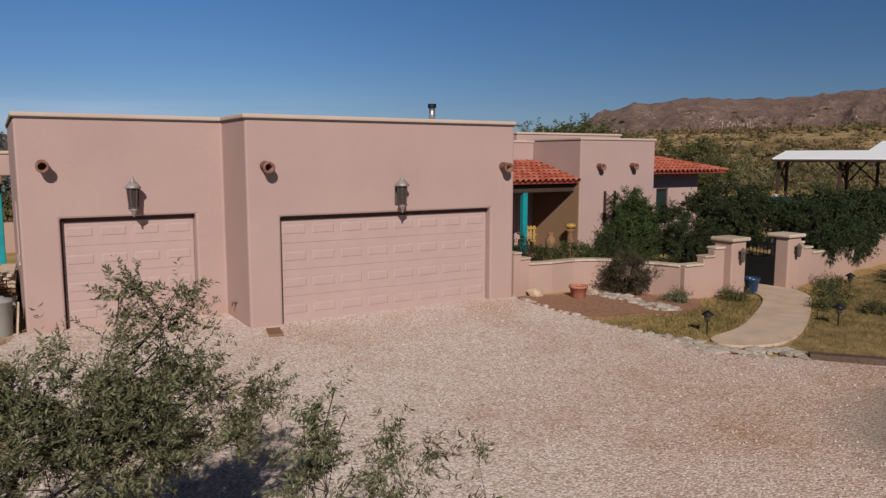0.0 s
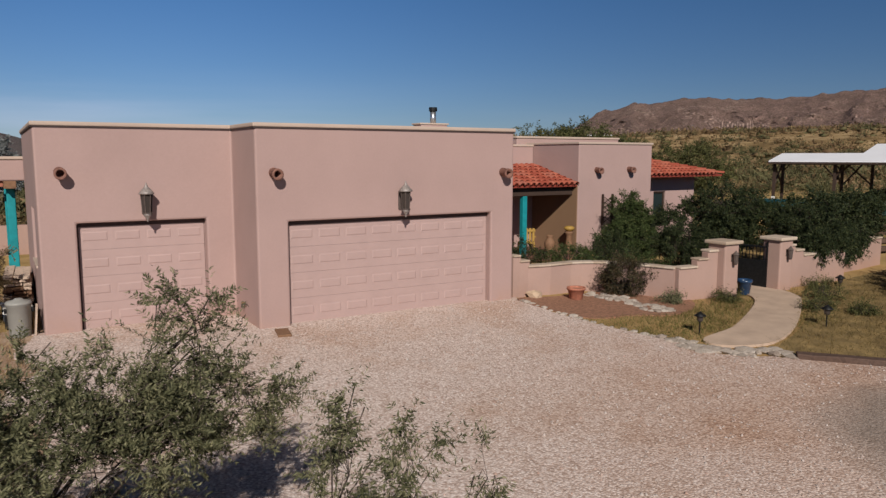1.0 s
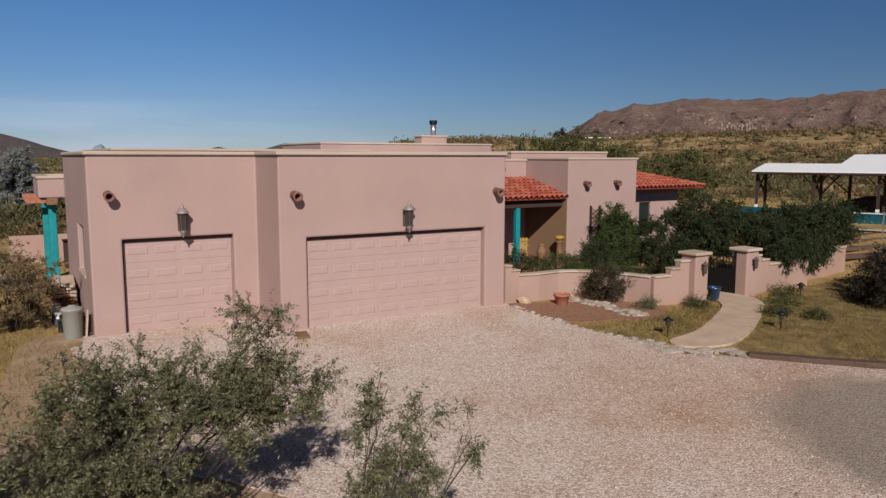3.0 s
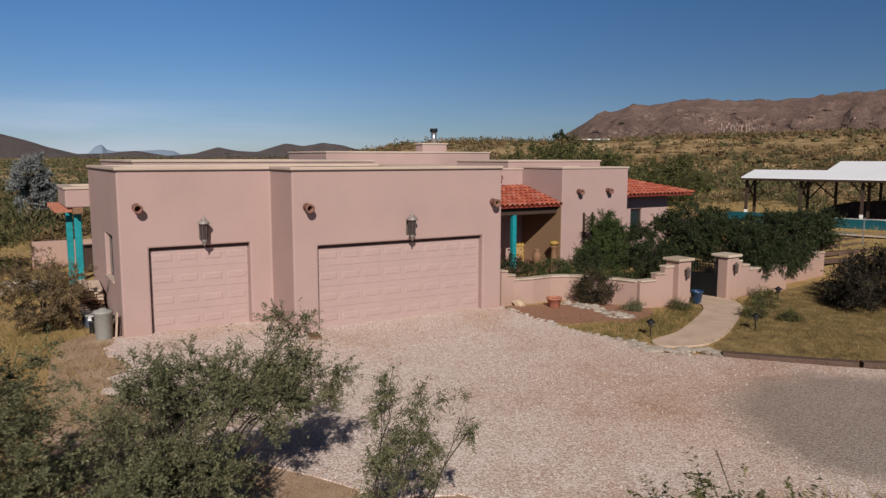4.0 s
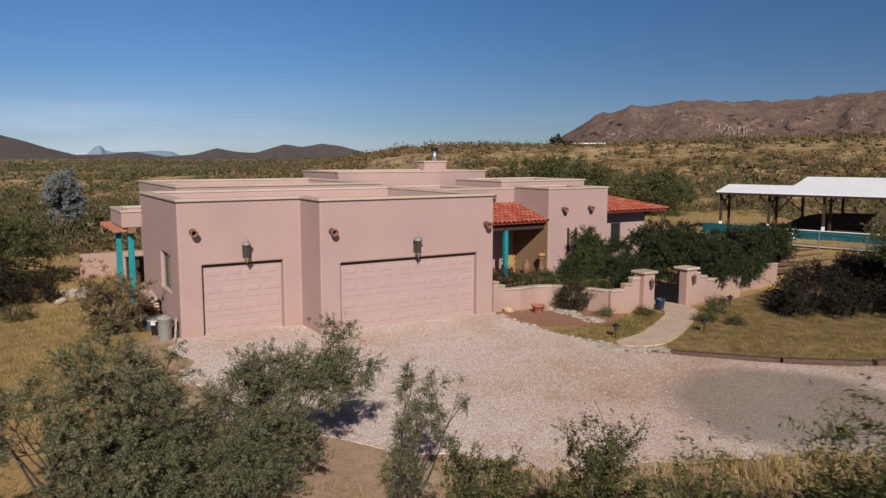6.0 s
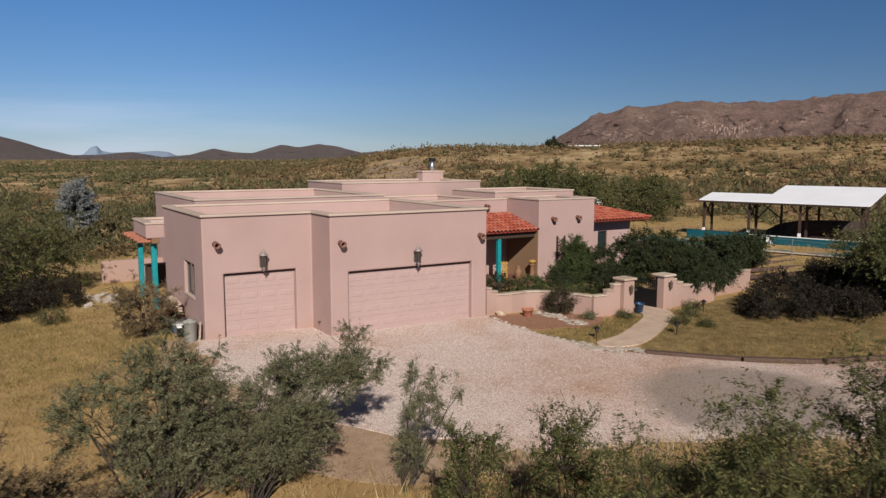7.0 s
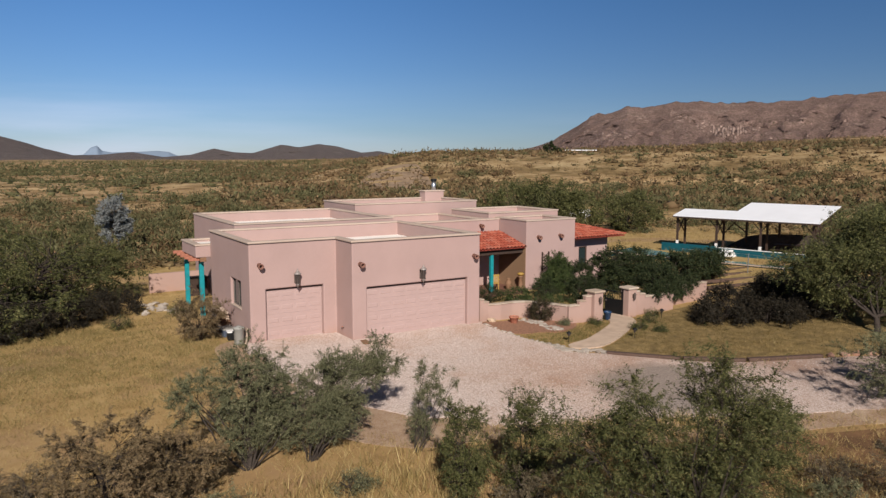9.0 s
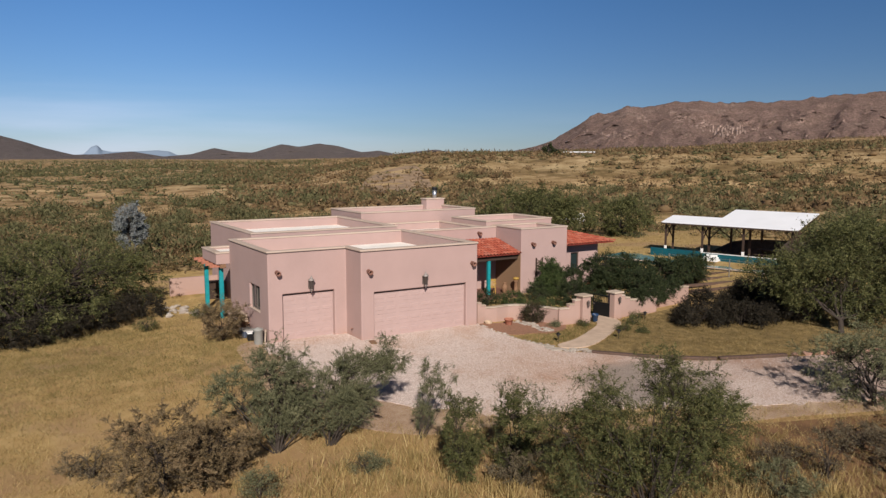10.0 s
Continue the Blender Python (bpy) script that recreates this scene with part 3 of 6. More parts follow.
draped("weedy_ground", smooth_loop([(1.2, -14.4), (4.5, -14.6), (8, -15.9), (12, -17.6), (18, -19.5), (17, -25), (8, -26), (1, -23), (-2.5, -19), (-1.5, -16)], 4), 0.01, 1.0, BROWN_SOIL, "brown weedy ground under the acacia", "ground")
draped("walkway", PATH_EDGE, 0.05, 0.8, CONCRETE, "curved tan concrete walkway up to the gate", "path")
BED = smooth_loop([(5.62, -0.05), (5.62, -1.5), (5.95, -2.4), (6.9, -2.6), (7.7, -3.0), (8.7, -2.75), (9.3, -2.05), (8.9, -1.2), (8.2, -0.45), (6.6, -0.25)], 4)
draped("planting_bed", BED, 0.025, 0.6, MULCH, "red brown mulch bed below the garden wall", "garden bed")

# ---- mountains ----
RIGHT_RIDGE = ((30, 0.0), (34, 0.15), (36.3, 0.35), (38.5, 0.78), (40.2, 1.39), (41.5, 2.25), (42.8, 3.1), (44.1, 3.43), (45.5, 3.96), (46.5, 3.77), (48.2, 4.04),
               (49.5, 4.17), (51, 4.26), (52.7, 4.01), (54.4, 4.04), (57, 4.08), (58.7, 4.29), (60.8, 4.48), (62.7, 4.4), (68, 4.6), (76, 3.6), (88, 1.6), (100, 0.0))
LEFT_RIDGE = ((-30, 1.2), (-14, 2.6), (-4, 2.2), (0.7, 1.45), (2, 1.1), (3.4, 0.62), (5.1, 0.16), (6.9, 0.2), (8.9, 0.4), (11, 0.04), (12.9, 0.21), (14.5, 0.67), (16.1, 0.38),
              (17.3, 0.34), (19.4, 0.99), (20.7, 0.78), (22.2, 1.04), (23.7, 0.83), (25.4, 0.39), (26.7, 0.52), (28, 0.26), (31.1, 0.61), (32.4, 0.35), (36, 0.2), (42, 0.0))
BLUE_RIDGE = ((4.6, 0.0), (5.8, 0.2), (6.3, 0.71), (6.7, 0.84), (7.0, 0.48), (7.6, 0.36), (9.3, 0.41), (10.6, 0.49), (11.4, 0.41), (11.9, 0.17), (13, 0.0))


def mountain(name, ridge, far, depth, steps, rough, material, label, cols, seed, fit=1.0):
    """A range whose crest stands at that distance, with its near slope, gullies and spurs."""
    az = np.linspace(ridge[0][0], ridge[-1][0], cols)
    crest = np.interp(az, [a for a, _ in ridge], [e for _, e in ridge])
    V = []
    for k in range(steps + 1):
        u = k / steps
        for a, e in zip(az, crest):
            top = far * math.tan(radians(e)) * fit + 8.0
            n1 = noise.fractal(Vector((a * 0.75 + seed, u * 8.0, seed)), 1.0, 2.1, 7)
            n2 = noise.ridged_multi_fractal(Vector((a * 0.40, u * 4.5, seed + 3)), 0.9, 2.2, 6, 0.9, 2.0) - 1.0
            f = u**1.25
            z = -3 + (top + 3) * f + rough * top * (0.13 * n1 + 0.09 * n2) * math.sin(math.pi * min(u, 1)) ** 0.7
            if k == steps:
                z = top * (1 + 0.05 * rough * n1) + 0.018 * rough * top * noise.fractal(Vector((a * 4.0, seed, 1.5)), 0.8, 2.1, 5)
            d = far - depth * (1 - u) + depth * 0.10 * n1 * math.sin(math.pi * u)
            a1 = radians(a - 0.10)
            V.append((-10 + d * math.sin(a1), -20 + d * math.cos(a1), z))
    V += [(x * 1.0 + 260 * math.sin(radians(a)), y + 260 * math.cos(radians(a)), -5) for (x, y, _), a in zip(V[-cols:], az)]
    i, j = np.meshgrid(np.arange(steps + 1), np.arange(cols - 1), indexing="ij")
    q = i * cols + j
    F = np.stack([q, q + 1, q + 1 + cols, q + cols], -1).reshape(-1, 4)
    ob = link_mesh(name, array_mesh(name, np.array(V), F), material, smooth=True)
    tagged(ob, label, "mountain", kind="structure")
    return np.array(V[:(steps + 1) * cols]).reshape(steps + 1, cols, 3)


SLOPE = mountain("mountain", RIGHT_RIDGE, 1750, 900, 60, 1.0, ROCK_HILL, "reddish brown rocky desert mountain with pale outcrops", 420, 4.0, 0.965)
mountain("hills", LEFT_RIDGE, 3000, 700, 14, 0.5, FAR_HILL, "low brown hills along the horizon", 300, 9.0)
mountain("far_range", BLUE_RIDGE, 4200, 300, 6, 0.3, HAZE_HILL, "far range on the horizon with blue haze in its colour", 90, 2.0)

# ---- the house ----
TOP = 4.05
house = thing("house", "pink stucco flat-roofed desert house with garage wings", "house")


def volume(name, x0, x1, y0, y1, top, deck, openings=(), wall=0.28, base=-0.3, capped=True, material=None, label=""):
    """A flat-roofed block: outer walls that rise into a parapet, a cream coping on it and a white roof below.
    openings: (side, from, to, low, high, depth) recesses into the outer face."""
    xs = sorted({x0, x0 + wall, x1 - wall, x1} | {v for s, a, b, *_ in openings if s in "ns" for v in (a, b)} | {v for s, a, b, l, h, d in openings for v in ((x0 + d,) if s == "w" else (x1 - d,) if s == "e" else ())})
    ys = sorted({y0, y0 + wall, y1 - wall, y1} | {v for s, a, b, *_ in openings if s in "we" for v in (a, b)} | {v for s, a, b, l, h, d in openings for v in ((y0 + d,) if s == "s" else (y1 - d,) if s == "n" else ())})
    zs = sorted({base, top - 0.07, deck - 0.05} | {v for *_, l, h, d in openings for v in (l, h)})

    def filled(x, y, z):
        ring = x < x0 + wall or x > x1 - wall or y < y0 + wall or y > y1 - wall
        if not ring:
            return False
        for s, a, b, l, h, d in openings:
            if l < z < h:
                if s == "s" and a < x < b and y < y0 + d: return False
                if s == "n" and a < x < b and y > y1 - d: return False
                if s == "w" and a < y < b and x < x0 + d: return False
                if s == "e" and a < y < b and x > x1 - d: return False
        return True

    part(name, cells(xs, ys, zs, filled), material or PINK, house, label, bevel=0.035)
    part("roof", box_bm(x0 + wall - 0.02, x1 - wall + 0.02, y0 + wall - 0.02, y1 - wall + 0.02, deck - 0.12, deck), DECK, house, "white coated flat roof")
    if capped:
        o, w = 0.035, wall + 0.03
        cx, cy = sorted((x0 - o, x0 + w, x1 - w, x1 + o)), sorted((y0 - o, y0 + w, y1 - w, y1 + o))
        part("coping", cells(cx, cy, [top - 0.068, top + 0.012], lambda x, y, z: x < x0 + w or x > x1 - w or y < y0 + w or y > y1 - w), CAP, house, "cream coated parapet coping", bevel=0.02)


DARK_STRIP = plain("dark strip", (0.06, 0.04, 0.035), 0.8, 0, 0.2, 8, 0.1)
DEPTH = 0.22
# the two garage wings share one roof: an L of walls
def garages():
    xs = [-4.30, -4.02, -3.65, -1.21, -0.64, -0.36, 0.0, 4.88, 5.24, 5.52]
    ys = [0.0, DEPTH, 0.28, 1.61, 1.61 + DEPTH, 1.89, 2.82, 4.27, 7.22, 7.5]
    zs = [-0.3, 0.0, 1.21, 2.13, 2.33, 3.36, TOP - 0.07]

    def in_plan(x, y):
        return (-4.30 < x < 5.52 and 1.61 < y < 7.5) or (-0.64 < x < 5.52 and 0 < y < 7.5)

    def filled(x, y, z):
        if not in_plan(x, y):
            return False
        inner = (-4.02 < x < 5.24 and 1.89 < y < 7.22) or (-0.36 < x < 5.24 and 0.28 < y < 7.22)
        if inner:
            return False
        if 0 < x < 4.88 and y < DEPTH and 0.0 < z < 2.13: return False
        if -3.65 < x < -1.21 and 1.61 < y < 1.61 + DEPTH and 0.0 < z < 2.13: return False
        if x < -4.02 and 2.82 < y < 4.27 and 1.21 < z < 2.33: return False
        return True

    part("garage_wall", cells(xs, ys, zs, filled), PINK, house, bevel=0.04)
    part("roof", cells([-4.04, -0.38, 5.26], [0.26, 1.87, 7.24], [3.24, 3.36], lambda x, y, z: y > 1.87 or x > -0.38), DECK, house, "white coated flat roof")
    o = 0.035
    cx = [-4.30 - o, -4.02 + 0.02, -0.64 - o, -0.36 + 0.02, 5.24 - 0.02, 5.52 + o]
    cy = [-o, 0.28 + 0.02, 1.61 - o, 1.89 + 0.02, 7.22 - 0.02, 7.5 + o]

    def cap(x, y, z):
        outer = (y > 1.61 - o) or (x > -0.64 - o)
        inner = (-4.0 < x < 5.22 and 1.91 < y < 7.2) or (-0.34 < x < 5.22 and 0.30 < y < 7.2)
        return outer and not inner

    part("coping", cells(cx, cy, [TOP - 0.068, TOP + 0.012], cap), CAP, house, "cream coated parapet coping", bevel=0.02)
    # thin dark strip, slightly proud of the wall, just below the coping
    e = 0.022
    dx = [-4.30 - e, -4.30 + 0.1, -0.64 - e, -0.64 + 0.1, 5.52 - 0.1, 5.52 + e]
    dy = [-e, 0.1, 1.61 - e, 1.71, 7.4, 7.5 + e]

    def rim(x, y, z):
        outer = (y > 1.61 - e) or (x > -0.64 - e)
        return outer and not ((-4.2 < x < 5.42 and 1.71 < y < 7.4) or (-0.54 < x < 5.42 and 0.1 < y < 7.4))

    part("coping_strip", cells(dx, dy, [TOP - 0.095, TOP - 0.0705], rim), DARK_STRIP, house, "dark strip below the coping")


garages()
SALTILLO = plain("clay floor tile", (0.16, 0.075, 0.05), 0.7, 0, 0.3, 5, 0.15)
volume("rear_wall", -2.91, 5.60, 8.36, 16.6, 4.19, 3.62)
volume("middle_wall", 5.95, 14.76, 13.9, 18.8, 4.56, 3.95)
volume("entry_wall", 5.62, 12.32, 7.95, 8.38, 3.85, 3.3, [("s", 8.2, 9.9, 0.0, 2.1, 0.2), ("s", 6.1, 7.5, 0.8, 2.0, 0.15)], wall=0.2)
volume("hall_wall", 5.62, 11.88, 8.42, 13.86, 3.80, 3.3)
volume("front_room_wall", 12.34, 15.88, 5.42, 8.38, 3.91, 3.4)
volume("back_room_wall", 11.9, 17.1, 8.4, 12.5, 4.17, 3.6)
volume("wing_wall", 15.90, 19.3, 6.30, 12.4, 2.80, 2.6, [("s", 17.0, 17.65, 0.85, 2.06, 0.15)], capped=False)
volume("patio_wall", -4.95, -2.93, 7.52, 10.3, 3.40, 3.25, base=2.80)
part("tan_wall", box_bm(12.318, 12.338, 5.46, 7.945, -0.2, 2.55), TAN_WALL, house, "tan painted wall inside the porch")
part("entry_floor", box_bm(5.55, 12.31, 4.7, 7.945, -0.2, 0.05), SALTILLO, house, "dark red clay paved porch floor")
part("chimney", box_bm(13.18, 14.70, 17.95, 18.75, 3.9, 4.99), PINK, house, bevel=0.03)
part("chimney_cap", box_bm(13.12, 14.76, 17.9, 18.82, 4.992, 5.07), CAP, house, bevel=0.02)
flue = bmesh.new()
tube(flue, (14.07, 18.3, 5.0), (14.07, 18.3, 5.66), 0.15, n=16)
flue_ob = part("flue", flue, STEEL, house, "steel flue pipe", True)
cowl = bmesh.new()
tube(cowl, (14.07, 18.3, 5.67), (14.07, 18.3, 5.86), 0.21, n=16)
part("cowl", cowl, IRON, flue_ob, "black flue cowl")


# garage doors: sections with raised panels
def garage_door(x0, x1, y, top, across):
    door = part("garage_door", box_bm(x0 + 0.02, x1 - 0.02, y, y + 0.05, 0.0, top), DOOR_PAINT, house, "pink sectional garage door with raised panels")
    rows, h = 4, (top - 0.02) / 4
    section = bmesh.new()
    box(section, 0, x1 - x0 - 0.05, -0.018, 0.0, 0.002, h - 0.002)
    panel_w = (x1 - x0 - 0.05) / across
    panel = bmesh.new()
    w2, h2 = panel_w / 2 - 0.06, h / 2 - 0.165
    ring = [[panel.verts.new((sx * (w2 + e), d, sz * (h2 + e))) for sx, sz in ((-1, -1), (1, -1), (1, 1), (-1, 1))]
            for e, d in ((0.024, 0.0), (0.012, 0.007), (0.0, 0.007), (-0.03, -0.008))]
    for a, b in zip(ring, ring[1:]):
        for k in range(4):
            panel.faces.new((a[k], a[(k + 1) % 4], b[(k + 1) % 4], b[k]))
    panel.faces.new(ring[-1])
    bmesh.ops.recalc_face_normals(panel, faces=panel.faces)
    pm = bpy.data.meshes.new("panel")
    panel.to_mesh(pm)
    panel.free()
    pm.materials.append(DOOR_PAINT)
    sm = bpy.data.meshes.new("section")
    section.to_mesh(sm)
    section.free()
    sm.materials.append(DOOR_PAINT)
    # dark strips deepen the reveal's shade along the head and left jamb
    part("shade_strip", box_bm(x0 + 0.004, x1 - 0.004, y - 0.05, y - 0.021, top - 0.085, top - 0.004), DARK_STRIP, door, "dark strip for the shade at the door's edge")
    part("shade_strip", box_bm(x0 + 0.004, x0 + 0.036, y - 0.05, y - 0.021, 0.012, top - 0.088), DARK_STRIP, door, "dark strip for the shade at the door's edge")
    for r in range(rows):
        s = new("section", sm)
        s.parent, s.location = door, (x0 + 0.025, y, 0.01 + r * h)
        for c in range(across):
            p = new("panel", pm)
            p.parent, p.location = door, (x0 + 0.025 + (c + 0.5) * panel_w, y - 0.0195, 0.01 + (r + 0.5) * h)
    return door


garage_door(0.0, 4.88, DEPTH - 0.025, 2.13, 8)
garage_door(-3.65, -1.21, 1.61 + DEPTH - 0.025, 2.13, 4)


SASH = plain("bronze sash", (0.16, 0.13, 0.11), 0.5, 0.2, 0.1, 9, 0.05)


def window(x, y0, y1, z0, z1):
    """A sash set in a wall that faces west."""
    w = part("window", box_bm(x + 0.16, x + 0.17, y0, y1, z0, z1), GLASS, house, "dark window with a thin bronze frame")
    fr = bmesh.new()
    for a in ((y0, y0 + 0.04, z0, z1), (y1 - 0.04, y1, z0, z1), (y0 + 0.04, y1 - 0.04, z0, z0 + 0.04), (y0 + 0.04, y1 - 0.04, z1 - 0.04, z1)):
        box(fr, x + 0.11, x + 0.155, *a)
    part("window_frame", fr, SASH, w)
    part("mullion", box_bm(x + 0.115, x + 0.15, (y0 + y1) / 2 - 0.015, (y0 + y1) / 2 + 0.015, z0 + 0.04, z1 - 0.04), SASH, w)
    part("window_sill", box_bm(x - 0.03, x + 0.11, y0 - 0.04, y1 + 0.04, z0 - 0.05, z0 + 0.005), CAP, w, bevel=0.01)


window(-4.30, 2.82, 4.27, 1.21, 2.33)
ww = part("window", box_bm(17.0, 17.65, 6.425, 6.435, 0.85, 2.06), GLASS, house, "dark narrow window under the eaves")
fr = bmesh.new()
for a in ((17.0, 17.06, 0.85, 2.06), (17.59, 17.65, 0.85, 2.06), (17.06, 17.59, 0.85, 0.91), (17.06, 17.59, 2.0, 2.06)):
    box(fr, a[0], a[1], 6.38, 6.42, a[2], a[3])
part("window_frame", fr, DARK_WOOD, ww)
part("entry_door", box_bm(8.2, 9.9, 8.08, 8.13, 0.05, 2.1), DARK_WOOD, house, "dark wooden double entry door")
pw = part("window", box_bm(6.1, 7.5, 8.06, 8.07, 0.8, 2.0), GLASS, house, "dark porch window")
part("mullion", box_bm(6.78, 6.82, 8.03, 8.055, 0.8, 2.0), TEAL, pw)


# clay drain spouts
def spout(x, y, z, length=0.27):
    bm = bmesh.new()
    n, ro, ri = 14, 0.10, 0.074
    rings = []
    for r, d in ((ro, 0.05), (ro, -length + 0.05), (ro + 0.014, -length + 0.04), (ro + 0.014, -length), (ri, -length), (ri, -0.02)):
        rings.append([bm.verts.new((x + r * math.cos(2 * math.pi * i / n), y + d, z + r * math.sin(2 * math.pi * i / n) + 0.12 * d)) for i in range(n)])
    for a, b in zip(rings, rings[1:]):
        for i in range(n):
            bm.faces.new((a[i], a[(i + 1) % n], b[(i + 1) % n], b[i]))
    bm.faces.new(rings[-1])
    bmesh.ops.recalc_face_normals(bm, faces=bm.faces)
    return part("drain_spout", bm, SPOUT_CLAY, house, "terracotta roof drain spout", True)


for x, y, z in ((-3.89, 1.61, 3.12), (-0.28, 0.0, 3.10), (5.2, 0.0, 3.06), (13.16, 5.42, 2.96), (14.72, 5.42, 2.97), (11.0, 7.95, 3.5)):
    spout(x, y, z)


# tile roofs
def tile_mesh():
    bm = bmesh.new()
    n = 6
    top, low = [], []
    for d, r, lift in ((0.0, 0.085, 0.0), (-0.42, 0.105, 0.028)):
        top.append([bm.verts.new((r * math.cos(math.pi * i / n), d, r * 0.85 * math.sin(math.pi * i / n) + lift)) for i in range(n + 1)])
        low.append([bm.verts.new(((r - 0.018) * math.cos(math.pi * i / n), d, (r - 0.018) * 0.85 * math.sin(math.pi * i / n) + lift)) for i in range(n + 1)])
    for i in range(n):
        bm.faces.new((top[0][i], top[0][i + 1], top[1][i + 1], top[1][i]))
        bm.faces.new((low[1][i], low[1][i + 1], low[0][i + 1], low[0][i]))
        bm.faces.new((top[1][i], top[1][i + 1], low[1][i + 1], low[1][i]))
    bmesh.ops.recalc_face_normals(bm, faces=bm.faces)
    me = bpy.data.meshes.new("tile")
    bm.to_mesh(me)
    bm.free()
    me.materials.append(TILE)
    me.polygons.foreach_set("use_smooth", [True] * len(me.polygons))
    return me


TILE_MESH = tile_mesh()


def tile_roof(name, x0, x1, y_low, z_low, y_high, z_high, label, hip=None):
    run, rise = y_high - y_low, z_high - z_low
    slope = math.atan2(rise, run)
    long = math.hypot(run, rise)
    bm = bmesh.new()
    if hip:
        pts = [(x0, y_low, z_low), (x1, y_low, z_low), (x1 - hip, y_high, z_high), (x0, y_high, z_high)]
    else:
        pts = [(x0, y_low, z_low), (x1, y_low, z_low), (x1, y_high, z_high), (x0, y_high, z_high)]
    up = [bm.verts.new(p) for p in pts]
    dn = [bm.verts.new((p[0], p[1], p[2] - 0.07)) for p in pts]
    bm.faces.new(up)
    bm.faces.new(reversed(dn))
    for k in range(4):
        bm.faces.new((up[k], dn[k], dn[(k + 1) % 4], up[(k + 1) % 4]))
    bmesh.ops.recalc_face_normals(bm, faces=bm.faces)
    roof = part(name, bm, TILE_PAN, house, label)
    rnd = random.Random(3)
    cols, rows = int((x1 - x0) / 0.235), int(math.ceil(long / 0.35))
    for c in range(cols + 1):
        x = x0 + 0.1 + c * (x1 - x0 - 0.2) / cols
        for r in range(rows):
            s = min(0.34 + r * 0.35, long)
            y, z = y_low + s * math.cos(slope) - 0.03, z_low + s * math.sin(slope)
            if hip and x > x1 - hip * s / long - 0.06:
                continue
            t = new("tile", TILE_MESH)
            t.parent = roof
            t.matrix_basis = pose(x + rnd.uniform(-0.008, 0.008), y, z + 0.012, math.degrees(slope), 0, rnd.uniform(-1.5, 1.5))
    if hip:
        a, b = Vector((x1, y_low, z_low + 0.03)), Vector((x1 - hip, y_high, z_high + 0.03))
        n = int((b - a).length / 0.35)
        for k in range(n):
            p = a.lerp(b, (k + 1) / n)
            t = new("tile", TILE_MESH)
            t.parent = roof
            q = (b - a).to_track_quat("Y", "Z")
            t.matrix_basis = Matrix.Translation(p) @ q.to_matrix().to_4x4()
    return roof


tile_roof("porch_roof", 5.53, 12.31, 5.46, 2.46, 7.94, 3.10, "red clay barrel tile porch roof")
tile_roof("wing_roof", 15.90, 19.95, 5.50, 2.72, 8.3, 3.40, "red clay barrel tile wing roof", hip=2.6)
hip_bm = bmesh.new()
hv = [hip_bm.verts.new(p) for p in ((19.95, 5.5, 2.70), (19.95, 12.7, 2.70), (17.35, 10.0, 3.38), (17.35, 8.3, 3.38), (17.12, 12.7, 2.70), (17.12, 10.0, 3.38), (17.12, 8.3, 3.38))]
for f in ((0, 1, 2, 3), (1, 4, 5, 2), (2, 5, 6, 3)):
    hip_bm.faces.new([hv[i] for i in f])
part("hip_roof", hip_bm, TILE_PAN, house, "red clay hip roof")
for x, y in ((10.25, 5.78),):
    part("post", box_bm(x - 0.09, x + 0.09, y - 0.09, y + 0.09, -0.1, 2.1), TEAL, house, "teal painted porch post", bevel=0.015)
part("post", box_bm(6.3, 6.5, 5.68, 5.88, -0.1, 2.34), TEAL, house, "teal painted porch post", bevel=0.015)
part("porch_beam", box_bm(5.55, 12.3, 5.68, 5.88, 2.102, 2.36), DARK_WOOD, house, bevel=0.01)
for k in range(9):
    x = 5.9 + k * 0.78
    part("viga", box_bm(x - 0.06, x + 0.06, 5.5, 7.94, 2.362, 2.44), DARK_WOOD, house)

# the side patio: teal posts under a lintel with stained timber ends
for x, y in ((-4.61, 8.0), (-4.63, 10.9)):
    part("post", box_bm(x - 0.1, x + 0.1, y - 0.1, y + 0.1, -0.2, 2.60), TEAL, house, "teal painted patio post", bevel=0.02)
part("patio_lintel", box_bm(-4.76, -4.48, 7.52, 11.1, 2.602, 2.797), CARVED, house, "reddish timber lintel", bevel=0.01)
for y in (7.7, 8.5, 9.3, 10.1, 10.9):
    part("viga", box_bm(-5.25, -4.765, y - 0.07, y + 0.07, 2.65, 2.79), TERRA, house, "red stained beam end", bevel=0.01)
part("patio_door", box_bm(-2.95, -2.915, 8.8, 11.0, 0.0, 2.1), DARK_ROOM, house, "dark patio door")

# stand-in box for a dark gap on the patio, its kind unknown
chest = thing("patio_dark_box", "dark box filling the dark gap on the side patio", "chest", (-3.55, 13.6, float(height(-3.55, 13.6))))
part("dark_box_body", box_bm(-0.45, 0.5, -0.3, 0.3, 0.0, 0.93), DARK_WOOD, chest, bevel=0.015)
part("lid", box_bm(-0.48, 0.52, -0.33, 0.33, 0.932, 1.0), DARK_WOOD, chest, bevel=0.015)


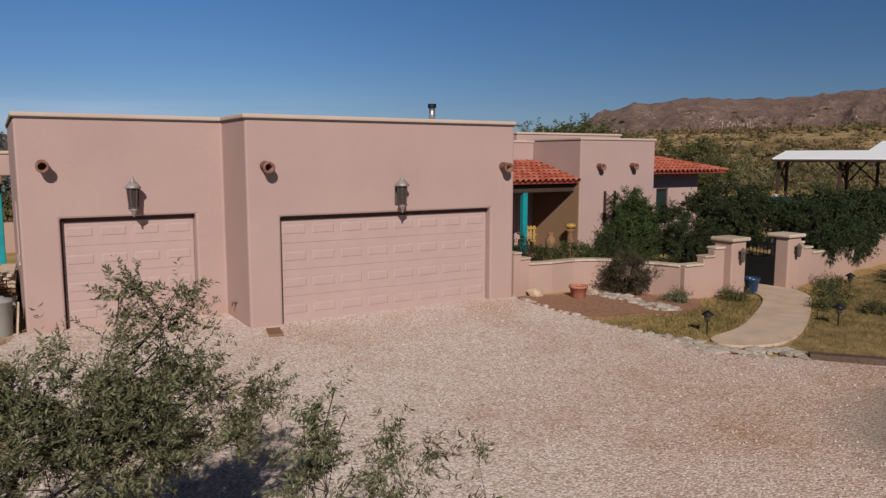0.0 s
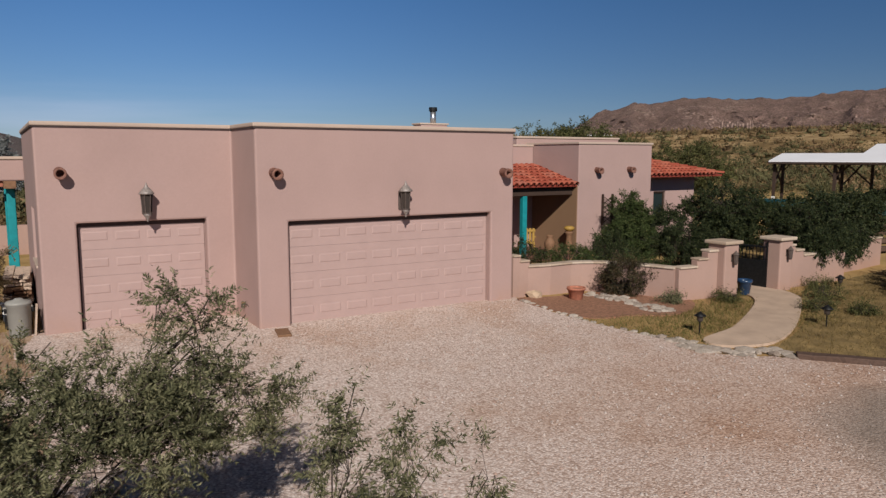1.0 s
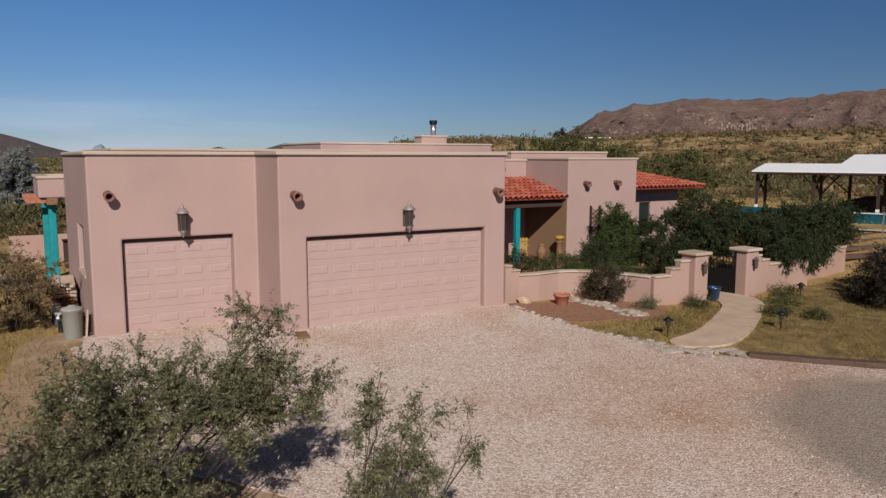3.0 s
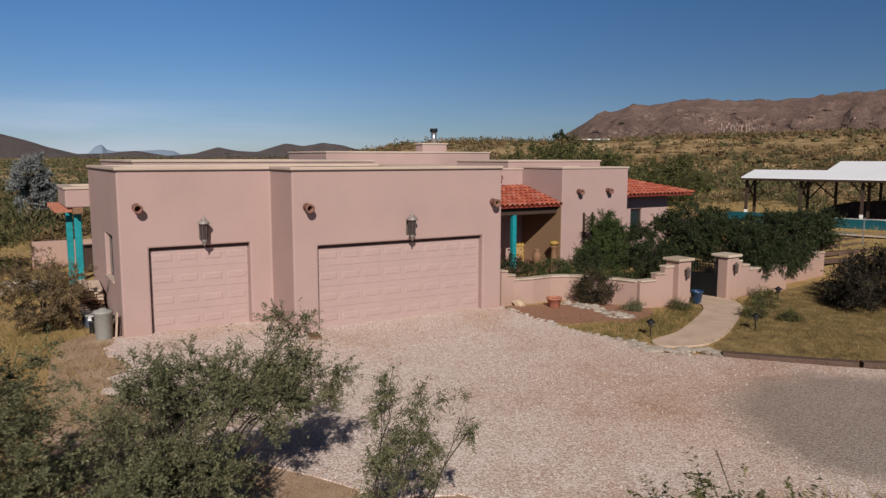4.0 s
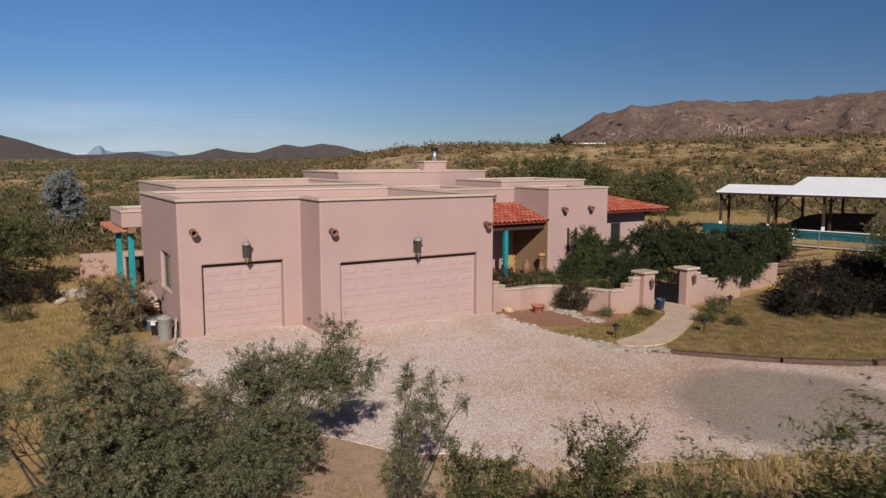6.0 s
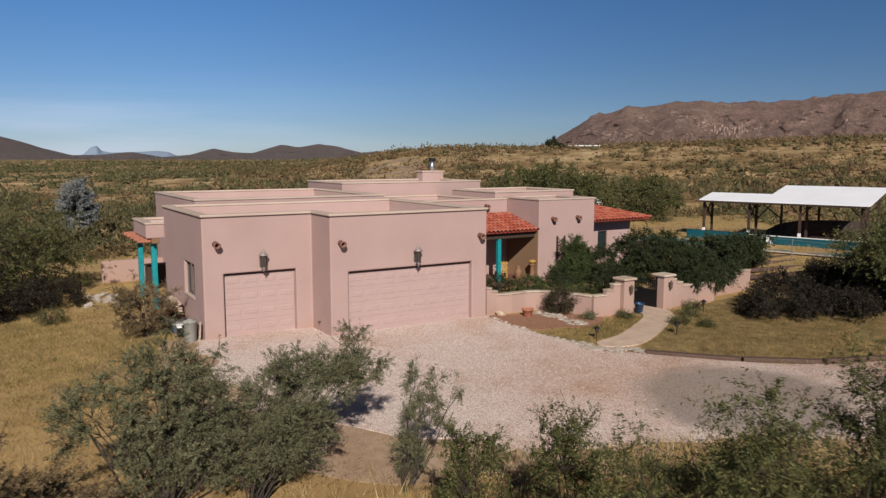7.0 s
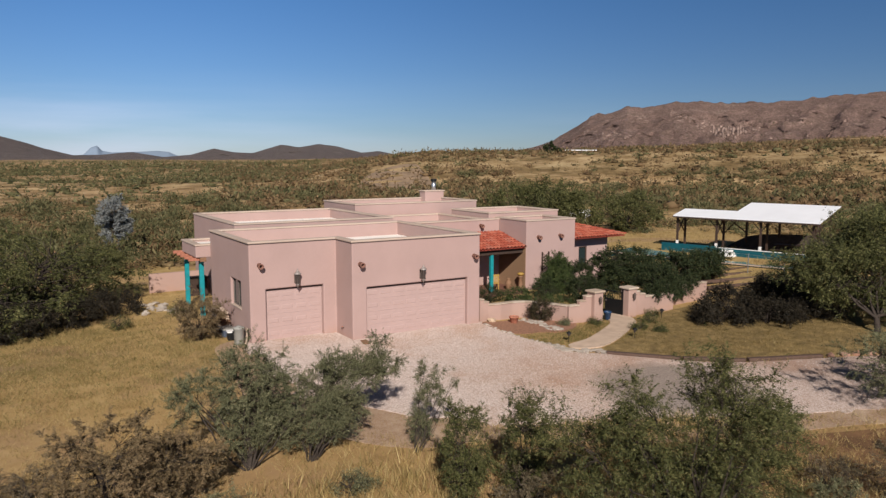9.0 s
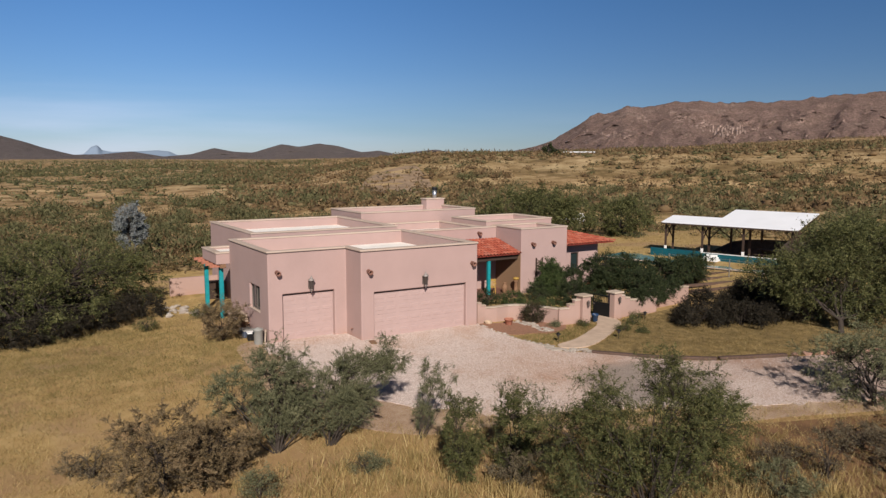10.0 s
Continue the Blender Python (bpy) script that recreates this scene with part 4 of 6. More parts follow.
# ---- things by the house ----
def wall_lantern(x, y, z, s=1.0):
    """A coach lantern on a back plate: roof with finial, glazed cage, tapering tail."""
    t = thing("wall_lantern", "weathered metal coach lantern on the garage wall", "wall lamp", (x, y, z), group="garage wall lanterns")
    bp = bmesh.new()
    box(bp, -0.06 * s, 0.06 * s, -0.03, 0.02, -0.16 * s, 0.2 * s)
    part("back_plate", bp, BRONZE, t, bevel=0.01)
    arm = bmesh.new()
    tube(arm, (0, 0, 0.02 * s), (0, -0.2 * s, -0.16 * s), 0.018, n=8)
    tube(arm, (0, 0, 0.14 * s), (0, -0.16 * s, 0.2 * s), 0.014, n=8)
    part("bracket", arm, BRONZE, t)
    cy = -0.19 * s
    roof = lathe([(0.125 * s, 0.19 * s), (0.135 * s, 0.205 * s), (0.10 * s, 0.25 * s), (0.055 * s, 0.30 * s), (0.03 * s, 0.32 * s), (0.035 * s, 0.335 * s), (0.012 * s, 0.36 * s), (0.018 * s, 0.375 * s), (0.004 * s, 0.395 * s)], 12, True)
    bmesh.ops.translate(roof, verts=roof.verts, vec=(0, cy, 0))
    part("lantern_roof", roof, PEWTER, t, "pale weathered lantern roof", True)
    cage = bmesh.new()
    for i in range(6):
        a = math.pi / 3 * i
        tube(cage, (0.10 * s * math.cos(a), cy + 0.10 * s * math.sin(a), 0.195 * s), (0.075 * s * math.cos(a), cy + 0.075 * s * math.sin(a), -0.13 * s), 0.009, n=6)
    tube(cage, (0, cy, -0.155 * s), (0, cy, -0.13 * s), 0.09 * s, n=12)
    part("cage", cage, BRONZE, t)
    gl = lathe([(0.066 * s, -0.128 * s), (0.09 * s, 0.188 * s)], 6, True)
    bmesh.ops.translate(gl, verts=gl.verts, vec=(0, cy, 0))
    part("glass", gl, SMOKED, t, "smoky lantern glass")
    tail = lathe([(0.006 * s, -0.30 * s), (0.02 * s, -0.27 * s), (0.014 * s, -0.25 * s), (0.06 * s, -0.19 * s), (0.085 * s, -0.157 * s)], 12, True)
    bmesh.ops.translate(tail, verts=tail.verts, vec=(0, cy, 0))
    part("tail", tail, PEWTER, t, "", True)
    return t


def smoked():
    m = Nodes("smoked lantern glass", 0.1, 0, 0.5)
    m.color((0.05, 0.04, 0.035))
    return m.mat


SMOKED = smoked()
wall_lantern(-2.40, 1.605, 2.46, 1.12)
wall_lantern(2.52, -0.005, 2.46, 1.12)

spigot = thing("hose_spigot", "small brass hose spigot on the stucco wall", "tap", (-0.645, 0.88, 0.38))
sb = bmesh.new()
tube(sb, (0, 0, 0), (-0.09, 0, 0), 0.016, n=8)
tube(sb, (-0.09, 0, 0.02), (-0.1, 0, -0.06), 0.016, n=8)
part("pipe", sb, BRONZE, spigot)
sh = bmesh.new()
tube(sh, (-0.07, 0, 0.03), (-0.07, 0, 0.045), 0.035, n=10)
part("tap_wheel", sh, TERRA, spigot)

mat_bm = bmesh.new()
box(mat_bm, -0.13, 0.13, -0.28, 0.28, 0.0, 0.05)
door_mat = part("drain_board", mat_bm, CARVED, bevel=0.01)
door_mat.matrix_basis = pose(-0.35, -0.52, 0.005, 0, 0, -12)
tagged(door_mat, "small brown wooden splash board on the gravel", "board")


def waste_bin(x, y):
    t = thing("waste_bin", "grey plastic waste bin with lid beside the garage", "bin", (x, y, float(height(x, y))))
    body = lathe([(0.175, 0.0), (0.185, 0.02), (0.21, 0.60), (0.225, 0.61), (0.225, 0.64), (0.205, 0.64), (0.20, 0.55)], 24)
    part("body", body, PLASTIC, t, "", True)
    lid = lathe([(0.228, 0.625), (0.232, 0.655), (0.205, 0.69), (0.09, 0.715), (0.07, 0.74), (0.015, 0.745)], 24, True)
    part("lid", lid, PLASTIC, t, "", True)
    for sx in (-1, 1):
        h = bmesh.new()
        box(h, sx * 0.225 - 0.025, sx * 0.225 + 0.025, -0.06, 0.06, 0.47, 0.55)
        part("handle", h, IRON, t, "dark handle", bevel=0.01)
    return t


waste_bin(-4.70, 1.88)


def clutter():
    """Tools and junk that lean by the garage corner."""
    plank = thing("plank", "short pale board leaning against the garage corner", "board", (-4.42, 1.72, float(height(-4.42, 1.72))), 6)
    for x, y0, y1, top, mt in ((-0.03, 0.0, 0.12, 0.62, PALE_WOOD), (0.045, 0.14, 0.2, 0.5, DARK_WOOD)):
        bm = bmesh.new()
        box(bm, x - 0.012, x + 0.012, y0, y1, 0.0, top, Matrix.Rotation(radians(5), 4, "Y"))
        part("board", bm, mt, plank, bevel=0.004)
    for k, (x, y, w, d, h, mt) in enumerate(((-4.7, 2.75, 0.45, 0.4, 0.32, IRON), (-4.72, 3.55, 0.5, 0.7, 0.30, SLATE_BLUE))):
        z = float(height(x, y))
        c = thing("storage_box", "worn box lying along the house wall", "box", (x, y, z), 12 * k - 8)
        part("box_body", box_bm(-w / 2, w / 2, -d / 2, d / 2, 0, h), mt, c, bevel=0.03)
        part("lid", box_bm(-w / 2 - 0.02, w / 2 + 0.02, -d / 2 - 0.02, d / 2 + 0.02, h + 0.002, h + 0.05), PLASTIC if k else WHITE_PAINT, c, bevel=0.015)
    pile = thing("lumber_pile", "stack of pale weathered boards along the house wall", "lumber", (-4.62, 5.3, float(height(-4.62, 5.3))), -3)
    rng = random.Random(6)
    for k in (-0.7, 0.7):
        part("bearer", box_bm(-0.26, 0.26, k - 0.05, k + 0.05, 0.0, 0.1), DARK_WOOD, pile)
    for row in range(9):
        x = -0.27
        while x < 0.2:
            w = rng.uniform(0.12, 0.24)
            a, b = -1.0 - rng.uniform(0, 0.25) + 0.03 * row, 0.9 + rng.uniform(-0.3, 0.2)
            o = rng.uniform(-0.02, 0.02)
            part("board", box_bm(x + o, min(x + w, 0.28) + o, a, b, 0.102 + 0.08 * row, 0.16 + 0.08 * row), PALE_WOOD if (row > 5 or rng.random() < 0.3) else CARVED, pile, bevel=0.006)
            x += w + 0.012


clutter()


# ---- garden walls and gate ----
def wall_run(name, pts, thick, z0, tops, label, cap=True):
    """A low rendered wall along plan points with a coping; tops: height of each stretch."""
    w = thing(name, label, "garden wall", kind="structure")
    P = [Vector((x, y, 0)) for x, y in pts]
    for i in range(len(P) - 1):
        d = (P[i + 1] - P[i])
        L = d.length
        m = Matrix.Translation(P[i]) @ Matrix.Rotation(math.atan2(d.y, d.x), 4, "Z")
        z = tops[i]
        bm = bmesh.new()
        e = 0.03 if i < len(P) - 2 else 0.0
        box(bm, 0, L + e, -thick / 2, thick / 2, z0, z, m)
        part("wall", bm, GARDEN_PINK, w)
        if cap:
            n = max(1, round(L / 0.42))
            step = (L + e) / n
            for k in range(n):
                c = bmesh.new()
                j = random.uniform(-0.006, 0.006)
                box(c, k * step + 0.004, (k + 1) * step - 0.004, -thick / 2 - 0.04 + j, thick / 2 + 0.04 + j, z + 0.002, z + 0.052, m)
                part("coping_stone", c, COPING, w, bevel=0.015)
    return w


COPING = by_piece("cream coping", [(0.0, (0.40, 0.305, 0.22)), (0.5, (0.48, 0.38, 0.285)), (1.0, (0.54, 0.445, 0.345))], 0.9)
S_CURVE = smooth_loop([(5.62, 0.22), (6.1, 0.23), (6.7, 0.13), (7.4, 0.15), (8.0, -0.07), (8.45, -0.58), (8.82, -1.3), (9.02, -1.92)], 2, False)
wall_run("courtyard_wall", [tuple(p) for p in S_CURVE], 0.22, -0.4, [1.0, 0.86] + [0.72] * (len(S_CURVE) - 3), "low pink stucco courtyard wall with cream coping")


def step_wall(name, x0, y0, x1, y1, steps, label):
    """One rendered wall with a stepped top; steps: (share of its length, height)."""
    w = thing(name, label, "garden wall", (x0, y0, 0), math.degrees(math.atan2(y1 - y0, x1 - x0)), kind="structure")
    L = math.hypot(x1 - x0, y1 - y0)
    xs, x = [0.0], 0.0
    for share, _ in steps:
        x += share * L
        xs.append(x)
    zs = sorted({-0.4} | {z for _, z in steps})
    part("wall", cells(xs, [-0.11, 0.11], zs, lambda x, y, z: z < next(h for (_, h), b in zip(steps, xs[1:]) if x < b)), GARDEN_PINK, w, bevel=0.02)
    for (_, z), a, b in zip(steps, xs, xs[1:]):
        n = max(1, round((b - a) / 0.45))
        for k in range(n):
            c = bmesh.new()
            j = random.uniform(-0.008, 0.008)
            box(c, a + (b - a) * k / n + 0.004, a + (b - a) * (k + 1) / n - 0.004, -0.15 + j, 0.15 + j, z + 0.002, z + 0.052 + j)
            part("coping_stone", c, COPING, w, bevel=0.015)
    return w


step_wall("gate_side_wall", 8.93, -1.98, 10.17, -2.09, ((0.46, 0.74), (0.27, 0.92), (0.27, 1.10)), "low pink stucco wall stepping up to the gate")
step_wall("yard_wall", 12.72, -2.25, 15.4, -2.22, ((0.12, 1.08), (0.14, 0.93), (0.74, 0.78)), "low pink stucco yard wall stepping down from the gate")
wall_run("yard_wall", [(15.5, -1.6), (15.9, -1.56), (18.95, -1.3)], 0.22, -0.4, [1.0, 0.86], "low pink stucco yard wall with cream coping")
wall_run("patio_side_wall", [(-5.65, 15.5), (-2.6, 15.5)], 0.25, -0.5, [1.04], "pink stucco patio wall with plain coping", False)


def gate_pillar(x, y, top):
    p = thing("gate_pillar", "pink stucco gate pillar with a cream cap", "pillar", (x, y, -0.35), group="gate pillars")
    part("shaft", box_bm(-0.26, 0.26, -0.26, 0.26, 0, top + 0.35 - 0.09), GARDEN_PINK, p, bevel=0.035)
    part("cap", box_bm(-0.33, 0.33, -0.33, 0.33, top + 0.35 - 0.088, top + 0.35), COPING, p, bevel=0.025)
    return p


gate_pillar(10.42, -2.14, 1.37)
gate_pillar(12.45, -2.24, 1.36)


def small_lantern(x, y, z):
    t = thing("pillar_lantern", "small dark lantern on the gate pillar", "wall lamp", (x, y, z), group="gate lanterns")
    part("back_plate", box_bm(-0.04, 0.04, -0.02, 0.01, -0.08, 0.1), BRONZE, t)
    c = lathe([(0.03, -0.16), (0.05, -0.12), (0.065, 0.08), (0.085, 0.09), (0.03, 0.16), (0.01, 0.19)], 8, True)
    bmesh.ops.translate(c, verts=c.verts, vec=(0, -0.1, 0))
    part("lantern_body", c, BRONZE, t)


small_lantern(10.42, -2.405, 0.95)
small_lantern(12.45, -2.505, 0.95)


def iron_gate():
    g = thing("garden_gate", "dark iron garden gate standing half open", "gate", (12.17, -2.15, -0.02), 100)
    fr = bmesh.new()
    for a in ((0, 0.04, 0, 1.25), (0.96, 1.0, 0, 1.15), (0.04, 0.96, 0.05, 0.09), (0.04, 0.96, 1.08, 1.12)):
        box(fr, a[0], a[1], -0.02, 0.02, a[2], a[3])
    part("gate_frame", fr, IRON, g)
    for k in range(9):
        part("bar", box_bm(0.1 + k * 0.096, 0.118 + k * 0.096, -0.008, 0.008, 0.09, 1.08), IRON, g)
    part("sheet", box_bm(0.04, 0.96, 0.012, 0.016, 0.09, 0.75), IRON, g, "dark backing sheet")
    part("latch", box_bm(0.9, 0.98, -0.05, 0.05, 0.6, 0.66), BRONZE, g)


iron_gate()


def pot(name, x, y, r, h, material, label):
    t = thing(name, label, "pot", (x, y, float(height(x, y)) + 0.02))
    part("pot_body", lathe([(r * 0.68, 0), (r * 0.72, 0.01), (r * 0.95, h * 0.8), (r * 1.06, h * 0.82), (r * 1.06, h), (r * 0.92, h), (r * 0.88, h * 0.8)], 22), material, t, "", True)
    part("soil", lathe([(r * 0.87, h * 0.84), (r * 0.5, h * 0.87)], 16, True), MULCH, t)
    return t


pot("flower_pot", 6.90, -0.72, 0.215, 0.29, TERRA, "terracotta flower pot on the mulch bed")
pot("glazed_pot", 11.0, -2.36, 0.18, 0.38, BLUE_GLAZE, "blue glazed ceramic pot beside the gate")


def stone(name, x, y, sx, sy, sz, material, label, seed, group=""):
    bm = rock(seed, sx, sy, sz)
    ob = part(name, bm, material, smooth=False, bevel=0.0)
    ob.matrix_basis = pose(x, y, float(height(x, y)) + sz * 0.55, 0, 0, (seed * 47) % 360)
    return tagged(ob, label, "stone", group)


stone("boulder", 6.12, -0.1, 0.2, 0.15, 0.13, TAN_STONE, "small tan boulder on the mulch bed", 3)


def path_light(x, y):
    t = thing("path_light", "black metal garden path light on a stake", "garden light", (x, y, float(height(x, y))), group="path lights")
    b = bmesh.new()
    tube(b, (0, 0, -0.05), (0, 0, 0.3), 0.014, n=8)
    part("stake", b, IRON, t)
    part("lamp_head", lathe([(0.045, 0.27), (0.06, 0.30), (0.065, 0.38)], 12, True), SMOKED, t)
    part("hood", lathe([(0.12, 0.385), (0.12, 0.395), (0.04, 0.45), (0.02, 0.47)], 14, True), IRON, t, "", True)


for x, y in ((6.92, -4.38), (9.65, -5.35), (13.4, -3.4)):
    path_light(x, y)


# ---- porch things ----
def porch_chair(x, y, turn):
    t = thing("garden_chair", "yellow painted garden chair on the porch", "chair", (x, y, 0.05), turn)
    part("seat", box_bm(-0.24, 0.24, -0.24, 0.24, 0.38, 0.42), YELLOW, t, bevel=0.01)
    for k in range(4):
        part("back_slat", box_bm(-0.22 + k * 0.12, -0.14 + k * 0.12, 0.22, 0.245, 0.422, 0.92), YELLOW, t, bevel=0.008)
    part("back_rail", box_bm(-0.24, 0.24, 0.246, 0.27, 0.80, 0.88), YELLOW, t)
    for sx in (-1, 1):
        part("armrest", box_bm(sx * 0.25 - 0.03, sx * 0.25 + 0.03, -0.26, 0.22, 0.6, 0.63), YELLOW, t)
        for sy in (-0.2, 0.2):
            part("leg", box_bm(sx * 0.22 - 0.025, sx * 0.22 + 0.025, sy - 0.025, sy + 0.025, 0, 0.38), YELLOW, t)
    return t


porch_chair(10.75, 6.25, 160)
urn = thing("urn", "brown ceramic urn on the porch", "urn", (11.55, 5.95, 0.05))
part("urn_body", lathe([(0.11, 0), (0.12, 0.03), (0.19, 0.28), (0.18, 0.42), (0.11, 0.52), (0.10, 0.58), (0.14, 0.64), (0.12, 0.64), (0.08, 0.56)], 18), CARVED, urn, "", True)
ped = thing("pedestal", "brown carved pedestal with a yellow flower pot", "pedestal", (12.08, 5.55, 0.05))
part("column", lathe([(0.17, 0), (0.17, 0.08), (0.12, 0.12), (0.11, 0.66), (0.16, 0.72), (0.16, 0.78)], 14, True), CARVED, ped, "", True)
part("flower_bowl", lathe([(0.08, 0.782), (0.18, 0.86), (0.19, 0.92), (0.1, 0.97)], 14, True), YELLOW, ped, "yellow bowl of flowers", True)

trellis = thing("trellis", "dark wooden lattice trellis against the house wall", "trellis", (13.43, 5.35, 1.05))
for k in range(5):
    bm = bmesh.new()
    tube(bm, (0.0, 0, k * 0.17), (0.46, 0, k * 0.17 + 0.3), 0.014, n=5)
    part("lath", bm, DARK_WOOD, trellis)
    bm = bmesh.new()
    tube(bm, (0.0, -0.028, k * 0.17 + 0.3), (0.46, -0.028, k * 0.17), 0.014, n=5)
    part("lath", bm, DARK_WOOD, trellis)
for x in (0.0, 0.46):
    part("stile", box_bm(x - 0.02, x + 0.02, -0.05, 0.03, -0.05, 1.05), DARK_WOOD, trellis)

# ---- edging ----
def edging():
    rnd = random.Random(11)
    line = smooth_loop([(5.62, -0.3), (5.6, -1.6), (5.72, -2.9), (6.0, -4.2)], 12, False)
    for i, (x, y) in enumerate(line[::2]):
        s = rnd.uniform(0.05, 0.12)
        stone("edging_stone", x + rnd.uniform(-0.04, 0.04), y, s * 1.2, s, s * 0.45, PALE_STONE, "pale flat stone edging the driveway", 20 + i, "driveway edging stones")
    line = smooth_loop([(6.05, -4.6), (6.1, -5.2), (6.6, -5.7), (7.2, -6.1)], 9, False)
    for i, (x, y) in enumerate(line):
        for k in range(2):
            s = rnd.uniform(0.06, 0.17)
            stone("flagstone", x + rnd.uniform(-0.22, 0.22), y + rnd.uniform(-0.22, 0.22), s * 1.3, s, 0.045, PALE_STONE, "pale flat flagstone at the foot of the walkway", 60 + i * 2 + k, "flagstones by the walkway")
    for i in range(90):
        t = i / 89
        x, y = 7.46 + 0.52 * t + 0.12 * math.sin(5 * t), -0.34 - 2.35 * t
        s = rnd.uniform(0.04, 0.13)
        stone("creek_stone", x + rnd.uniform(-0.28, 0.28), y + rnd.uniform(-0.1, 0.1), s * 1.3, s, s * 0.4, PALE_STONE, "pale angular stone of the dry creek bed", 120 + i, "dry creek stones")
    for i in range(9):
        x = 14.0 + i * 0.55
        stone("edging_stone", x, -11.15 - 0.2 * i, 0.25, 0.16, 0.12, RED_STONE, "reddish sandstone block edging the lawn", 200 + i, "lawn edging stones")
    for i in range(26):
        x, y = -6.1 + rnd.uniform(-0.9, 0.9), 10.5 + rnd.uniform(-1.4, 1.6)
        s = rnd.uniform(0.1, 0.22)
        stone("patio_stone", x, y, s * 1.3, s, s * 0.5, PALE_STONE, "pale loose stone by the patio", 240 + i, "loose patio stones")


edging()


def railway_tie(x0, y0, x1, y1, lift=0.0, hgt=0.15, group="lawn edge ties"):
    d = Vector((x1 - x0, y1 - y0, 0))
    z = float(height((x0 + x1) / 2, (y0 + y1) / 2))
    bm = box_bm(0, d.length, -0.11, 0.11, 0, hgt)
    bmesh.ops.subdivide_edges(bm, edges=[e for e in bm.edges if e.calc_length() > 1], cuts=8, use_grid_fill=True)
    for v in bm.verts:
        v.co += Vector((0, random.uniform(-0.01, 0.01), random.uniform(-0.008, 0.008)))
    ob = part("railway_tie", bm, TIE_WOOD, bevel=0.015)
    ob.matrix_basis = pose(x0, y0, z - 0.02 + lift, 0, 0, math.degrees(math.atan2(d.y, d.x)))
    return tagged(ob, "old dark brown railway tie", "railway tie", group)


railway_tie(7.1, -6.36, 8.9, -8.42)
railway_tie(8.95, -8.46, 10.7, -9.85)
railway_tie(10.76, -9.9, 13.6, -11.02)

# stacked timber terraces beyond the yard wall
for k, (x0, y0, x1, y1) in enumerate(((20.2, -0.9, 24.2, -1.6), (20.9, 0.1, 25.2, -0.7), (21.7, 1.1, 26.3, 0.2), (22.6, 2.0, 27.2, 1.1))):
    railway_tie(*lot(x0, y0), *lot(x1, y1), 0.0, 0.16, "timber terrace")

# ---- pavilion and pool ----
U, W = Vector((0.2662, -0.9639, 0)), Vector((0.9639, 0.2662, 0))
PO = Vector((29.4, 10.1, 0))
PAV = thing("pavilion", "timber pavilion with a white metal roof beside the pool", "pavilion", tuple(PO), math.degrees(math.atan2(U.y, U.x)))
PZ = float(height(31.5, 7.0)) - 0.1


def slab(pts, t):
    bm = bmesh.new()
    up = [bm.verts.new(p) for p in pts]
    dn = [bm.verts.new((p[0], p[1], p[2] - t)) for p in pts]
    bm.faces.new(up)
    bm.faces.new(list(reversed(dn)))
    for k in range(len(pts)):
        j = (k + 1) % len(pts)
        bm.faces.new((up[k], dn[k], dn[j], up[j]))
    bmesh.ops.recalc_face_normals(bm, faces=bm.faces)
    return bm


RZ, RS, RD, RM = 3.22, 0.20, 4.4, 1.95
part("roof", slab([(0, 0, RZ), (9.9, 0, RZ), (9.9, RD, RZ + RD * RS), (3.9, RD, RZ + RD * RS), (3.9, RM, RZ + RM * RS), (0, RM, RZ + RM * RS)], 0.06), WHITE_METAL, PAV, "white metal roof")
part("fascia", box_bm(-0.02, 9.92, -0.03, -0.003, RZ - 0.16, RZ - 0.062), DARK_WOOD, PAV, "dark fascia board")
part("beam", box_bm(0.1, 9.8, 0.4, 0.58, RZ - 0.2, RZ - 0.03), DARK_WOOD, PAV)
part("beam", box_bm(0.1, 9.8, 1.65, 1.83, RZ + 0.08, RZ + 0.25), DARK_WOOD, PAV)
part("beam", box_bm(4.0, 9.8, 4.05, 4.23, RZ + 0.55, RZ + 0.74), DARK_WOOD, PAV)
for x, ys in ((0.15, (0.49, 1.74)), (3.05, (0.49, 1.74)), (3.97, (3.6,)), (6.08, (0.49, 1.74, 4.14)), (9.4, (0.49, 1.74, 4.14))):
    for y in ys:
        if y < 1:
            part("post_sleeve", box_bm(x - 0.072, x + 0.072, y - 0.072, y + 0.072, PZ, PZ + 0.72), WHITE_PAINT, PAV, "white painted foot of a post")
        part("post", box_bm(x - 0.065, x + 0.065, y - 0.065, y + 0.065, PZ, RZ - 0.2 + (y - 0.49) * RS), DARK_WOOD, PAV)
        zt = RZ - 0.2 + (y - 0.49) * RS
        for s in (-1, 1):
            if x + s * 0.6 > 0.1 and y < 2:
                bm = bmesh.new()
                tube(bm, (x, y, zt - 0.62), (x + s * 0.55, y, zt - 0.02), 0.035, n=6)
                part("brace", bm, DARK_WOOD, PAV)
# crossed braces between the posts of a frame
for x0, y0, x1, y1, zb in ((0.15, 0.49, 0.15, 1.74, 1.2), (3.05, 0.49, 3.05, 1.74, 1.2), (3.05, 1.74, 3.97, 3.6, 1.3), (9.4, 0.49, 9.4, 1.74, 1.2)):
    for a, b, c, d in ((x0, y0, x1, y1), (x1, y1, x0, y0)):
        bm = bmesh.new()
        tube(bm, (a, b, PZ + zb), (c, d, RZ - 0.22 + (d - 0.49) * RS), 0.045, n=6)
        part("brace", bm, DARK_WOOD, PAV)
